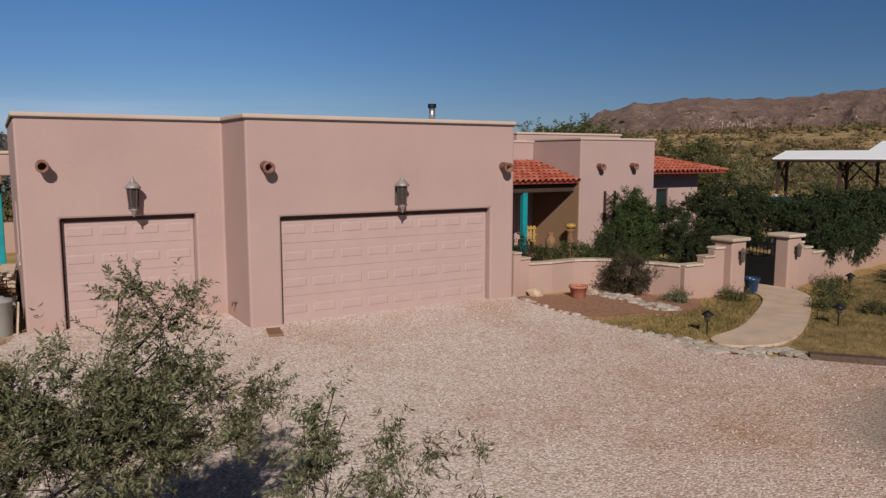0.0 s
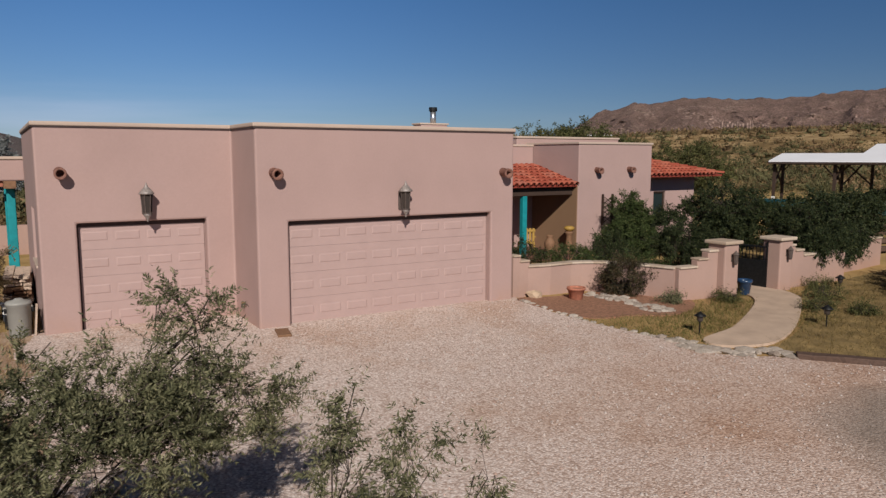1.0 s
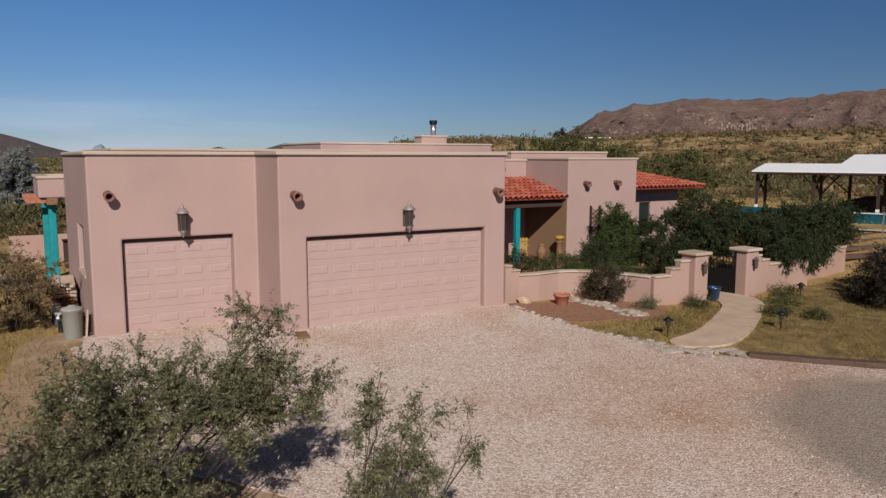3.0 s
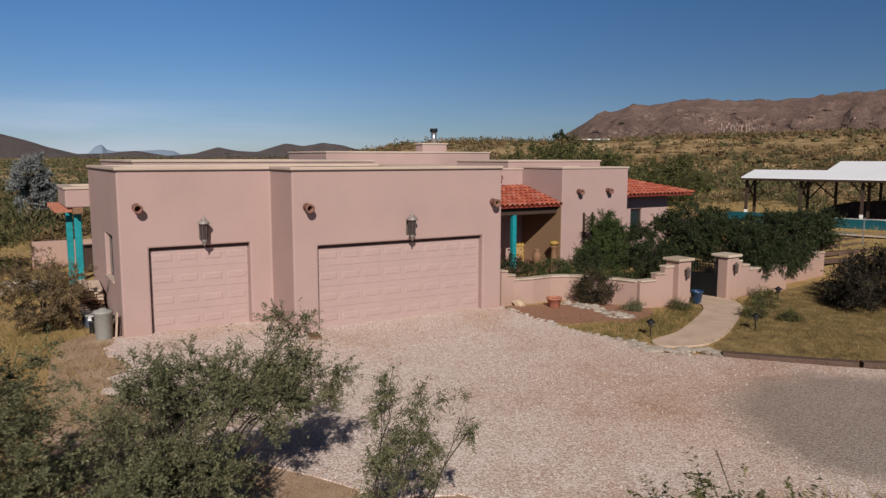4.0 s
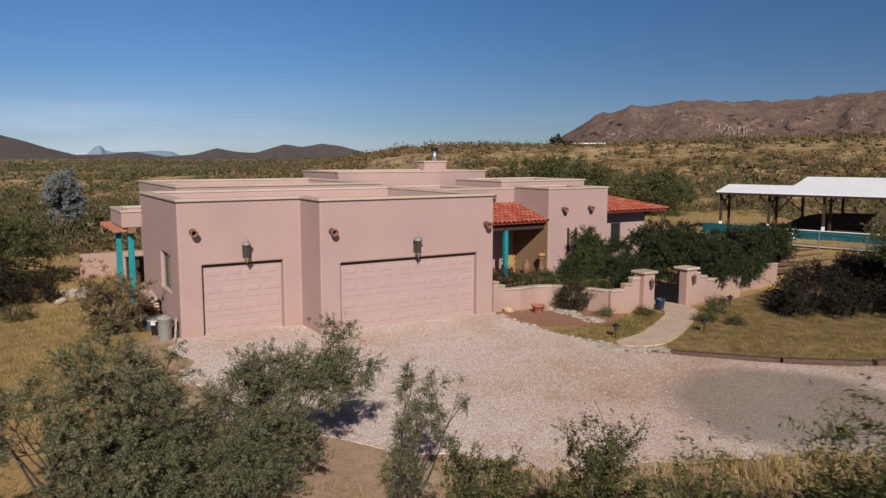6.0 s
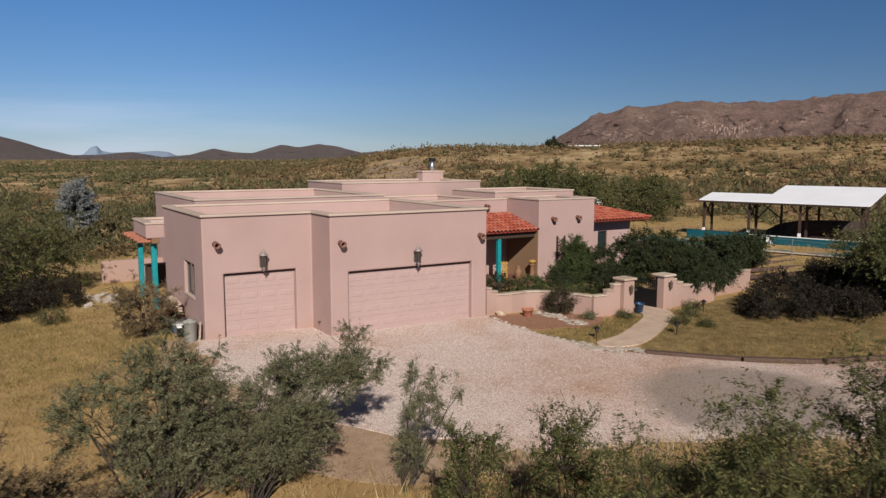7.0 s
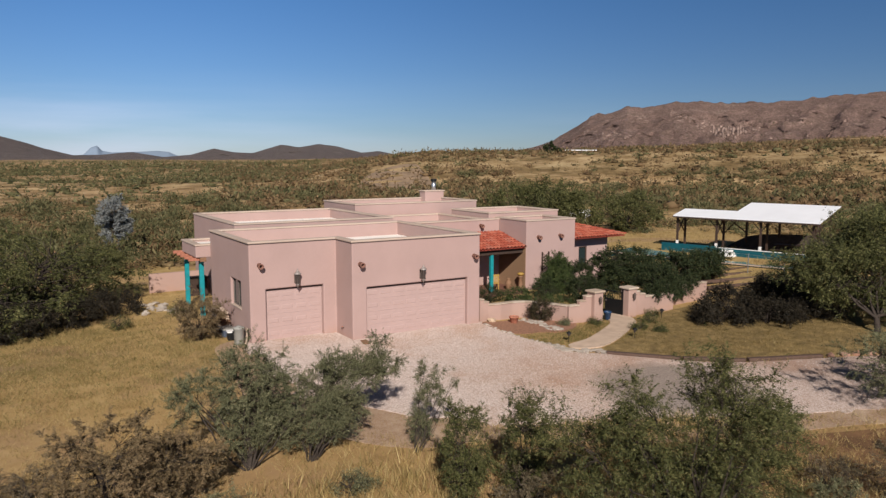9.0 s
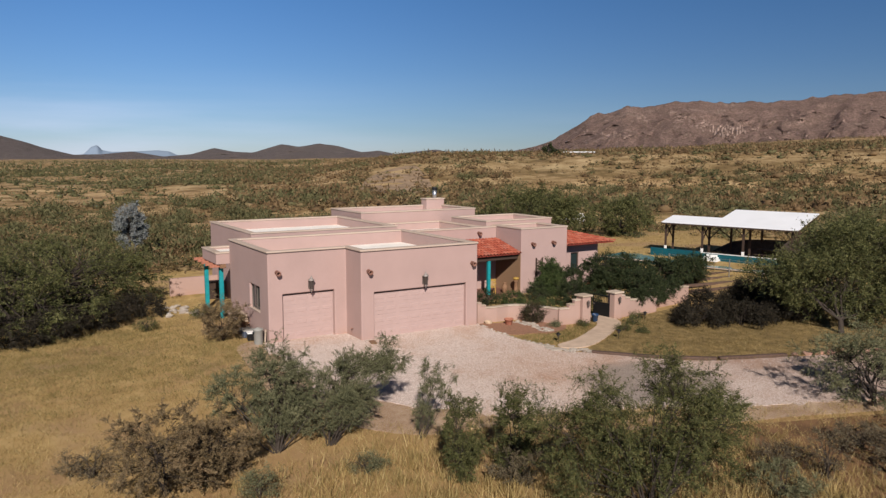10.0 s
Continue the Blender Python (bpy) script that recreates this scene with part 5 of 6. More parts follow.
# a dark bank added at the back to stand in for the roof's shadow
bank = bmesh.new()
prof = ((2.2, 0.02), (2.9, 0.5), (3.7, 0.95), (4.8, 1.2), (6.5, 1.32), (9.4, 1.36), (9.9, 0.9))
for (xa, za), (xb, zb) in zip(prof, prof[1:]):
    bank.faces.new([bank.verts.new(p) for p in ((xa, 3.9 - 0.6 * za, PZ), (xb, 3.9 - 0.6 * zb, PZ), (xb, 4.3, PZ + zb), (xa, 4.3, PZ + za))])
    bank.faces.new([bank.verts.new(p) for p in ((xa, 4.3, PZ + za), (xb, 4.3, PZ + zb), (xb, 5.0, PZ - 0.1), (xa, 5.0, PZ - 0.1))])
bmesh.ops.remove_doubles(bank, verts=bank.verts, dist=0.001)
BANK = part("shadow_bank", bank, SHADOW_SOIL)
tagged(BANK, "dark bank put in for the roof's shadow behind the pavilion", "bank", kind="structure")
BANK.matrix_basis = PAV.matrix_basis

table = thing("picnic_table", "dark wooden picnic table under the pavilion", "table", tuple(PO + Vector((0, 0, PZ)) + U * 7.2 + W * 2.8), math.degrees(math.atan2(U.y, U.x)))
part("tabletop", box_bm(-0.9, 0.9, -0.4, 0.4, 0.70, 0.75), DARK_WOOD, table)
for sy in (-1, 1):
    part("bench", box_bm(-0.9, 0.9, sy * 0.75 - 0.14, sy * 0.75 + 0.14, 0.40, 0.44), DARK_WOOD, table)
for sx in (-0.65, 0.65):
    part("trestle", box_bm(sx - 0.04, sx + 0.04, -0.8, 0.8, 0.34, 0.398), DARK_WOOD, table)
    part("leg", box_bm(sx - 0.04, sx + 0.04, -0.3, -0.2, 0, 0.70), DARK_WOOD, table)
    part("leg", box_bm(sx - 0.04, sx + 0.04, 0.2, 0.3, 0, 0.70), DARK_WOOD, table)

pool = thing("swimming_pool", "raised swimming pool with teal walls and white coping", "pool", tuple(PO + Vector((0, 0, PZ)) - W * 0.9), math.degrees(math.atan2(U.y, U.x)))
part("water", box_bm(-2.3, 9.8, -3.6, -0.15, 0.0, 0.08), WATER, pool, "pale turquoise water")
part("pool_wall", box_bm(-0.3, 3.6, -0.14, 0.06, 0.0, 0.66), POOL_TEAL, pool, "raised teal back wall")
part("pool_wall", box_bm(3.61, 10.0, -0.14, 0.06, 0.0, 0.58), POOL_TEAL, pool)
part("pool_wall", box_bm(-2.5, 10.0, -3.82, -3.62, -0.2, 0.10), POOL_TEAL, pool)
part("pool_wall", box_bm(-2.5, -2.32, -3.61, -0.15, -0.2, 0.12), POOL_TEAL, pool)
part("pool_wall", box_bm(9.82, 10.0, -3.61, -0.15, -0.2, 0.12), POOL_TEAL, pool)
part("pool_coping", box_bm(-2.6, 10.1, -3.95, -3.6, 0.102, 0.15), CAP, pool, bevel=0.02)
part("pool_coping", box_bm(3.62, 10.1, -0.16, 0.08, 0.582, 0.615), WHITE_PAINT, pool, bevel=0.01)
for k in range(3):
    part("pool_step", box_bm(3.9 + 0.1 * k, 5.1 - 0.1 * k, -0.3 - 0.22 * (2 - k), -0.145, 0.081 + 0.15 * k, 0.231 + 0.15 * k), WHITE_PAINT, pool, "white step", bevel=0.015)

fence = thing("pool_fence", "thin wire fence with grey metal posts by the pool", "fence", (0, 0, 0))
prev = None
for k in range(5):
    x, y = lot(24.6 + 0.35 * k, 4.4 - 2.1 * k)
    z = float(height(x, y))
    bm = bmesh.new()
    tube(bm, (x, y, z - 0.1), (x, y, z + 1.15), 0.028, n=8)
    part("fence_post", bm, STEEL, fence)
    if prev:
        for hz in (0.5, 1.1):
            bm = bmesh.new()
            tube(bm, (prev[0], prev[1], prev[2] + hz), (x, y, z + hz), 0.011, n=5)
            part("wire", bm, STEEL, fence)
    prev = (x, y, z)

tank = thing("propane_tank", "white horizontal propane tank in the scrub", "tank", (39.5, 31.55, float(height(39.5, 31.55))), -50)
tb = bmesh.new()
bmesh.ops.create_uvsphere(tb, u_segments=16, v_segments=10, radius=0.5)
for v in tb.verts:
    v.co = Vector((v.co.x + (0.9 if v.co.x > 0.01 else -0.9 if v.co.x < -0.01 else 0), v.co.y, v.co.z + 0.85))
part("tank_body", tb, WHITE_PAINT, tank, "", True)
for x in (-0.8, 0.8):
    part("foot", box_bm(x - 0.08, x + 0.08, -0.3, 0.3, 0, 0.45), STEEL, tank)

far_house = thing("far_house", "distant low white house on the desert rise", "house", (152.0, 156.0, float(height(152.0, 156.0)) - 0.4), -41)
part("wall", box_bm(-4.6, 4.6, -3, 3, -1, 1.5), TAN_WALL, far_house)
part("roof", box_bm(-5, 5, -3.4, 3.4, 1.502, 1.75), WHITE_METAL, far_house)
for k in range(3):
    part("window", box_bm(-3.4 + 2.6 * k, -2.4 + 2.6 * k, -3.05, -3.01, 0.5, 1.2), GLASS, far_house)


# ---- plants ----
def tubes_mesh(segs, sides=5):
    """Tapered branch pieces (a, b, ra, rb) as one mesh's arrays."""
    A = np.array([s[0] for s in segs], float)
    B = np.array([s[1] for s in segs], float)
    RA, RB = np.array([s[2] for s in segs]), np.array([s[3] for s in segs])
    d = B - A
    d /= np.linalg.norm(d, axis=1, keepdims=True) + 1e-9
    ref = np.where(np.abs(d[:, 2:3]) > 0.9, [[1.0, 0, 0]], [[0, 0, 1.0]])
    u = np.cross(d, ref)
    u /= np.linalg.norm(u, axis=1, keepdims=True)
    v = np.cross(d, u)
    ang = np.linspace(0, 2 * math.pi, sides, endpoint=False)
    ring = np.cos(ang)[None, :, None] * u[:, None] + np.sin(ang)[None, :, None] * v[:, None]
    V = np.concatenate([A[:, None] + RA[:, None, None] * ring, B[:, None] + RB[:, None, None] * ring], 1)
    n = len(segs)
    k = np.arange(sides)
    F = np.stack([k, (k + 1) % sides, (k + 1) % sides + sides, k + sides], -1)
    F = (F[None] + (np.arange(n) * 2 * sides)[:, None, None]).reshape(-1, 4)
    return V.reshape(-1, 3), F


def leaf_quads(P, D, size, width, rng, curl=0.25):
    """A folded leaf (two quads would be wasted far off: one kite) at each place P that points along D."""
    n = len(P)
    L = (size * rng.uniform(0.6, 1.3, n))[:, None]
    D = D / (np.linalg.norm(D, axis=1, keepdims=True) + 1e-9)
    side = np.cross(D, rng.normal(size=(n, 3)))
    side /= np.linalg.norm(side, axis=1, keepdims=True) + 1e-9
    up = np.cross(side, D)
    w = L * width
    V = np.stack([P, P + D * L * 0.5 + side * w + up * curl * L * 0.3, P + D * L, P + D * L * 0.5 - side * w + up * curl * L * 0.3], 1)
    F = np.arange(4 * n).reshape(n, 4)
    return V.reshape(-1, 3), F


def plant(name, base, blobs, leaves, size, material, label, category, seed, limbs=5, trunk=0.09, tips=160, width=0.22, gather=0.22, bare=0.1, droop=0.25, group="", shell=0.55, even=0.7, bole=0.0):
    """A tree or shrub: limbs from the base into the crown's lobes (centre, radii), boughs and twigs, leaves along the twigs."""
    rng = np.random.default_rng(seed)
    base = np.array(base, float)
    t = thing(name, label, category, tuple(base), group=group)
    segs, tipsP, tipsD = [], [], []
    vol = np.array([b[3] * b[4] * b[5] for b in blobs]) ** even
    fork = np.array([0.12 * bole, 0.2 * bole, bole])
    if bole:
        segs += [(np.array([0, 0, -0.1]), fork * 0.5, trunk * 2.1, trunk * 1.75), (fork * 0.5, fork, trunk * 1.75, trunk * 1.5)]
    share = np.maximum(1, (tips * vol / vol.sum()).astype(int))
    for (cx, cy, cz, rx, ry, rz), n in zip(blobs, share):
        c, r = np.array([cx, cy, cz]) - base, np.array([rx, ry, rz])
        nl = max(2, int(round(limbs * n / share.sum() * 1.5)) + 1)
        nodes = []
        for k in range(nl):
            q = rng.normal(size=3)
            q = q / np.linalg.norm(q) * rng.uniform(0.1, 0.6)
            goal = c + q * r
            start = np.array([rng.uniform(-0.08, 0.08), rng.uniform(-0.08, 0.08), -0.05]) + fork
            mid = start * 0.5 + goal * 0.5 + np.array([*rng.normal(0, 0.12, 2), rng.uniform(-0.05, 0.25)]) * np.linalg.norm(goal) * 0.5
            pts = [(1 - s) ** 2 * start + 2 * s * (1 - s) * mid + s * s * goal + rng.normal(0, 0.02, 3) * np.linalg.norm(goal) * (0 < s < 1) for s in np.linspace(0, 1, 7)]
            rad = np.linspace(trunk, trunk * 0.3, 7) * rng.uniform(0.6, 1.0)
            for a in range(6):
                segs.append((pts[a], pts[a + 1], rad[a], rad[a + 1]))
            nodes += [(pts[a], rad[a]) for a in (3, 4, 5, 6)]
        for k in range(n):
            q = rng.normal(size=3)
            q = q / np.linalg.norm(q) * rng.uniform(shell, 1.0) ** 0.6 * (1 + 0.16 * rng.normal())
            tip = c + q * r
            if tip[2] < 0.06:
                tip[2] = 0.06 + rng.uniform(0, 0.1)
            near = sorted(nodes, key=lambda nd: np.linalg.norm(nd[0] - tip))[0 if rng.random() < 0.6 else min(2, len(nodes) - 1)]
            a, ra = near
            m = (a + tip) / 2 + rng.normal(0, 0.08, 3) * np.linalg.norm(tip - a) + np.array([0, 0, 0.06])
            segs.append((a, m, ra * 0.5, ra * 0.32))
            segs.append((m, tip, ra * 0.32, 0.004))
            out = tip - m
            out /= np.linalg.norm(out) + 1e-9
            tipsP.append((m, tip))
            tipsD.append(out)
    trunk_mesh = array_mesh("trunk", *tubes_mesh(segs))
    link_mesh("trunk", trunk_mesh, BARK, t, "", True)
    nt = len(tipsP)
    M, T, D = np.array([a for a, _ in tipsP]), np.array([b for _, b in tipsP]), np.array(tipsD)
    live = rng.random(nt) > bare
    weight = rng.uniform(0.3, 1.6, nt) * live
    which = rng.choice(nt, size=leaves, p=weight / weight.sum())
    # twigs: each tip carries several short twigs, the leaves sit along them
    tw = 12
    twig_dir = D[:, None] * 0.6 + rng.normal(0, 0.75, (nt, tw, 3))
    twig_dir[..., 2] -= droop * 0.3
    twig_dir /= np.linalg.norm(twig_dir, axis=-1, keepdims=True)
    twig_root = M[:, None] + (T - M)[:, None] * rng.uniform(0.3, 1.0, (nt, tw, 1))
    twig_len = gather * rng.uniform(0.6, 1.6, (nt, tw, 1))
    k = rng.integers(0, tw, leaves)
    s = rng.uniform(0.1, 1.05, (leaves, 1))
    P = twig_root[which, k] + twig_dir[which, k] * twig_len[which, k] * s + rng.normal(0, gather * 0.03, (leaves, 3))
    P[:, 2] = np.maximum(P[:, 2], 0.03)
    side = np.cross(twig_dir, rng.normal(size=(nt, tw, 3)))
    side /= np.linalg.norm(side, axis=-1, keepdims=True)
    LD = twig_dir[which, k] * 0.55 + side[which, k] * rng.choice((-1, 1), (leaves, 1)) + rng.normal(0, 0.25, (leaves, 3))
    LD[:, 2] -= droop
    V, F = leaf_quads(P, LD, size, width * 1.5, rng)
    V, F = V.reshape(-1, 4, 3)[:, :3].reshape(-1, 3), np.arange(3 * leaves).reshape(-1, 3)
    link_mesh("crown", array_mesh("crown", V, F), material, t)
    return t


def gz(x, y):
    return float(height(x, y))


def tree(name, x, y, blobs, leaves, size, material, label, seed, **kw):
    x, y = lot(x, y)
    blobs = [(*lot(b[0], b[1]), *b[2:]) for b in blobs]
    return plant(name, (x, y, gz(x, y)), blobs, leaves, size, material, label, "tree", seed, **kw)


def shrub(x, y, r, h, leaves, size, material, label, seed, **kw):
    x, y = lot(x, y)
    z = gz(x, y)
    opts = dict(limbs=6, trunk=0.03, tips=70, gather=0.16, shell=0.4)
    opts.update(kw)
    return plant("shrub", (x, y, z), [(x, y, z + h * 0.52, r, r, h * 0.5)], leaves, size, material, label, "shrub", seed, **opts)


tree("mesquite_tree", -6.45, -9.55, [(-4.85, -8.7, 1.2, 0.85, 0.9, 0.9), (-5.6, -8.7, 1.25, 0.8, 0.85, 0.9), (-3.95, -8.5, 2.05, 0.28, 0.28, 0.55), (-4.1, -8.5, 1.45, 0.35, 0.35, 0.5), (-5.6, -9.3, 0.75, 0.8, 0.8, 0.55), (-3.5, -8.4, 1.5, 0.42, 0.35, 0.36), (-4.3, -8.5, 1.55, 0.4, 0.4, 0.5), (-6.0, -9.6, 0.75, 0.55, 0.55, 0.55), (-5.1, -8.5, 1.75, 0.65, 0.6, 0.45), (-5.5, -7.6, 1.0, 0.6, 0.6, 0.6), (-6.5, -9.2, 0.4, 0.7, 0.6, 0.45)], 165000, 0.042, LEAF_MESQUITE,
     "grey green mesquite tree in the dry grass", 1, tips=460, limbs=5, trunk=0.026, even=0.5, gather=0.19, bare=0.14, width=0.15, droop=-0.1)
tree("mesquite_tree", -7.9, -9.15, [(-7.6, -8.2, 1.5, 1.05, 1.1, 1.1), (-7.05, -8.4, 1.55, 0.8, 1.0, 1.15), (-8.7, -7.9, 1.25, 0.8, 0.8, 0.75), (-7.5, -8.7, 0.75, 1.0, 0.8, 0.5), (-6.9, -9.1, 0.8, 0.7, 0.6, 0.5), (-9.2, -7.75, 1.35, 0.35, 0.35, 0.35), (-7.9, -8.9, 0.4, 0.8, 0.6, 0.45)], 160000, 0.045, LEAF_MESQUITE,
     "broad grey green mesquite tree with bare low limbs", 2, tips=340, limbs=7, trunk=0.042, gather=0.21, bare=0.14, width=0.15, droop=-0.1)
tree("young_mesquite", -3.9, -10.5, [(-3.75, -10.35, 0.3, 0.3, 0.3, 0.42), (-3.66, -10.27, 0.9, 0.25, 0.25, 0.42), (-3.49, -10.12, 1.6, 0.19, 0.19, 0.5), (-3.36, -10.2, 1.15, 0.22, 0.22, 0.4), (-3.09, -10.25, 1.5, 0.18, 0.18, 0.42), (-2.8, -10.62, 1.5, 0.14, 0.14, 0.26), (-3.2, -10.45, 1.05, 0.18, 0.18, 0.26)], 32000, 0.036, LEAF_MESQUITE,
     "young slender mesquite at the edge of the gravel", 3, tips=130, limbs=4, trunk=0.018, gather=0.14, width=0.15)
tree("acacia_tree", -1.7, -17.5, [(-3.9, -16.3, 1.85, 0.8, 0.8, 0.75), (-3.3, -17.4, 2.6, 0.75, 0.75, 0.75), (-2.2, -18.0, 3.3, 0.65, 0.65, 0.7), (-1.6, -18.4, 3.0, 0.8, 0.8, 0.75), (-2.6, -17.0, 1.9, 1.2, 1.1, 0.9), (-1.2, -17.8, 2.2, 1.2, 1.1, 0.9),
                                   (0.2, -17.6, 1.7, 1.1, 1.0, 0.8), (1.0, -17.4, 1.4, 0.8, 0.8, 0.7), (-3.2, -16.6, 0.7, 1.1, 1.0, 0.8), (-1.6, -17.4, 0.7, 1.3, 1.1, 0.8), (0.0, -17.6, 0.6, 1.1, 1.0, 0.7)], 125000, 0.062, LEAF_BRIGHT,
     "wide green acacia tree beside the drive", 4, tips=420, limbs=7, trunk=0.038, gather=0.32, width=0.15, bare=0.15, shell=0.3)
tree("mesquite_tree", 19.2, -10.4, [(18.7, -7.9, 2.4, 2.1, 2.1, 1.2), (20.0, -8.6, 2.3, 2.7, 2.6, 1.7), (22.2, -9.4, 3.6, 2.8, 2.7, 1.7), (25.2, -8.0, 3.2, 3.2, 3.2, 2.0), (24.2, -10.8, 2.3, 2.8, 2.5, 1.8), (21.4, -8.9, 3.6, 2.2, 2.0, 1.2), (21.0, -10.6, 1.2, 2.4, 1.8, 0.8)], 150000, 0.125, LEAF_BRIGHT,
     "large spreading mesquite tree on the lawn", 5, tips=900, limbs=3, trunk=0.075, gather=0.5, width=0.18, shell=0.35, bole=0.7)
tree("mesquite_tree", 10.2, -16.5, [(10.0, -16.0, 1.1, 1.9, 1.9, 1.2), (11.6, -15.6, 1.3, 1.5, 1.5, 1.0)], 46000, 0.06, LEAF_MESQUITE,
     "open leafed mesquite tree beside the drive", 6, tips=220, limbs=5, trunk=0.045, bole=0.3, gather=0.3, bare=0.25)
tree("mesquite_tree", -11.5, 13.0, [(-11.2, 13.5, 2.0, 4.6, 4.4, 2.3), (-15.5, 12.0, 1.9, 4.2, 4.2, 2.1), (-8.2, 14.6, 1.4, 2.6, 2.6, 1.6), (-13.0, 9.4, 1.2, 3.0, 2.4, 1.5)], 120000, 0.10, LEAF_BRIGHT,
     "dense dark green mesquite thicket beyond the lawn", 7, tips=460, limbs=12, trunk=0.16, gather=0.45)
tree("mesquite_tree", 26.0, 21.5, [(26.2, 21.5, 3.0, 4.2, 4.0, 2.6), (30.0, 21.5, 2.7, 3.3, 3.2, 2.1), (28.2, 21.3, 4.0, 3.0, 2.8, 1.6), (24, 22.5, 2.2, 3, 3, 1.9)], 90000, 0.15, LEAF_BRIGHT,
     "tall dark mesquite tree behind the house", 8, tips=420, limbs=9, trunk=0.1, gather=0.5)
tree("mesquite_tree", 36.5, 20.5, [(36.5, 20.5, 2.6, 3.6, 3.4, 1.7)], 34000, 0.14, LEAF_BRIGHT, "open mesquite tree beyond the pool", 9, tips=130, limbs=8, trunk=0.12, gather=0.5, bare=0.2)
tree("silver_tree", -4.0, 34.4, [(-4.0, 34.4, 1.7, 1.0, 1.0, 1.6), (-4.2, 34.4, 3.4, 1.15, 1.15, 1.2), (-3.6, 34.4, 2.8, 0.8, 0.8, 1.3)], 26000, 0.13, LEAF_SILVER, "pale silver leafed tree among the scrub", 10, tips=120, limbs=5, trunk=0.1, gather=0.3)
# brush whose near-black leaf colour carries the shade under the lawn mesquite
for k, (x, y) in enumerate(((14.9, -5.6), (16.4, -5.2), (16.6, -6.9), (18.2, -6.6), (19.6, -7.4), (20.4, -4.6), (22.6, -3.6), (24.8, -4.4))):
    shrub(x, y, 1.5, (1.0, 1.5, 1.2)[k % 3], 12000, 0.09, LEAF_SHADE_BRUSH, "brush coloured near black for the shade under the mesquite", 90 + k, gather=0.3)
# brush added to stand in for the shade at the thicket's foot
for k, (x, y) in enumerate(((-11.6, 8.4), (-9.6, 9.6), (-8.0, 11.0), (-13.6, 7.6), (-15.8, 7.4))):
    shrub(x, y, 1.5, (1.3, 1.0, 1.2)[k % 3], 11000, 0.09, LEAF_SHADE_BRUSH, "added dark brush in place of shade at the thicket edge", 120 + k, gather=0.3)
# the courtyard
tree("rose_tree", 13.5, 4.1, [(13.62, 3.9, 1.5, 0.68, 0.7, 0.8), (13.7, 3.85, 1.05, 1.0, 0.9, 0.8), (12.9, 3.6, 0.7, 0.7, 0.7, 0.6), (13.6, 3.5, 0.5, 1.2, 0.9, 0.5)], 66000, 0.07, LEAF_GREEN, "green rose bush against the house wall", 11, tips=420, limbs=6, trunk=0.04, gather=0.16, shell=0.3)
shrub(14.85, 3.3, 0.85, 1.75, 22000, 0.06, LEAF_DARK, "dark green courtyard shrub below the window", 42, tips=130)
tree("pepper_tree", 16.5, 2.4, [(16.5, 2.4, 1.6, 1.35, 1.3, 1.0), (16.4, 2.2, 0.9, 1.4, 1.3, 0.8), (18.6, 3.0, 1.4, 1.5, 1.3, 1.0)], 66000, 0.085, LEAF_DARK, "dark green courtyard tree", 12, tips=420, limbs=7, trunk=0.06, gather=0.22, shell=0.3)
tree("hanging_tree", 15.7, -0.9, [(15.7, -1.1, 1.25, 1.3, 1.1, 0.9), (14.4, -2.4, 0.9, 0.8, 0.5, 0.55), (15.4, -2.45, 0.75, 0.7, 0.4, 0.5), (16.3, -2.1, 0.8, 0.8, 0.45, 0.5), (17.3, -1.8, 1.0, 0.8, 0.45, 0.5)], 66000, 0.065, LEAF_DARK, "dark green tree hanging over the yard wall", 13, tips=300, limbs=6, trunk=0.05, gather=0.22, droop=0.6, shell=0.3)
tree("courtyard_tree", 20.2, 0.8, [(19.4, 0.6, 1.3, 1.9, 1.5, 0.95), (22.0, 0.9, 1.35, 1.7, 1.4, 0.9)], 54000, 0.1, LEAF_DARK, "dark green tree behind the yard wall", 14, tips=330, limbs=7, trunk=0.06, gather=0.26, shell=0.3)
for k, (x, y, r, h) in enumerate(((8.6, 3.4, 0.8, 0.75), (10.1, 3.0, 0.9, 0.6), (11.5, 2.4, 0.9, 0.65), (10.6, 0.6, 0.9, 0.5), (12.4, 3.4, 0.7, 0.8), (9.4, 1.6, 0.7, 0.45), (12.6, 0.4, 0.8, 0.6))):
    shrub(x, y, r, h + 0.15, 5200, 0.06, LEAF_GREEN if k % 2 else LEAF_DARK, "low green courtyard shrub behind the wall", 30 + k)
shrub(13.2, 0.2, 0.8, 1.2, 9000, 0.06, LEAF_DARK, "dark green courtyard shrub beyond the gate", 58, tips=90)
shrub(12.4, 0.6, 0.9, 1.6, 16000, 0.06, LEAF_DARK, "dark green courtyard shrub behind the gate", 43, tips=150)
shrub(8.25, -1.05, 0.58, 1.02, 12000, 0.05, LEAF_RED, "rounded brown green shrub against the garden wall", 40, tips=120)
shrub(8.55, -2.35, 0.28, 0.32, 1600, 0.05, LEAF_MESQUITE, "small grey green clump in the planting bed", 41, tips=30)
for k, (x, y, r, h) in enumerate(((9.9, -2.9, 0.4, 0.22), (10.8, -4.6, 0.5, 0.3), (12.2, -4.0, 0.6, 0.35), (11.3, -5.4, 0.4, 0.25), (13.3, -3.2, 0.5, 0.3))):
    shrub(x, y, r * 0.85, h, 3000, 0.04, LEAF_BRIGHT, "low green weed clump beside the walkway", 44 + k, tips=40)
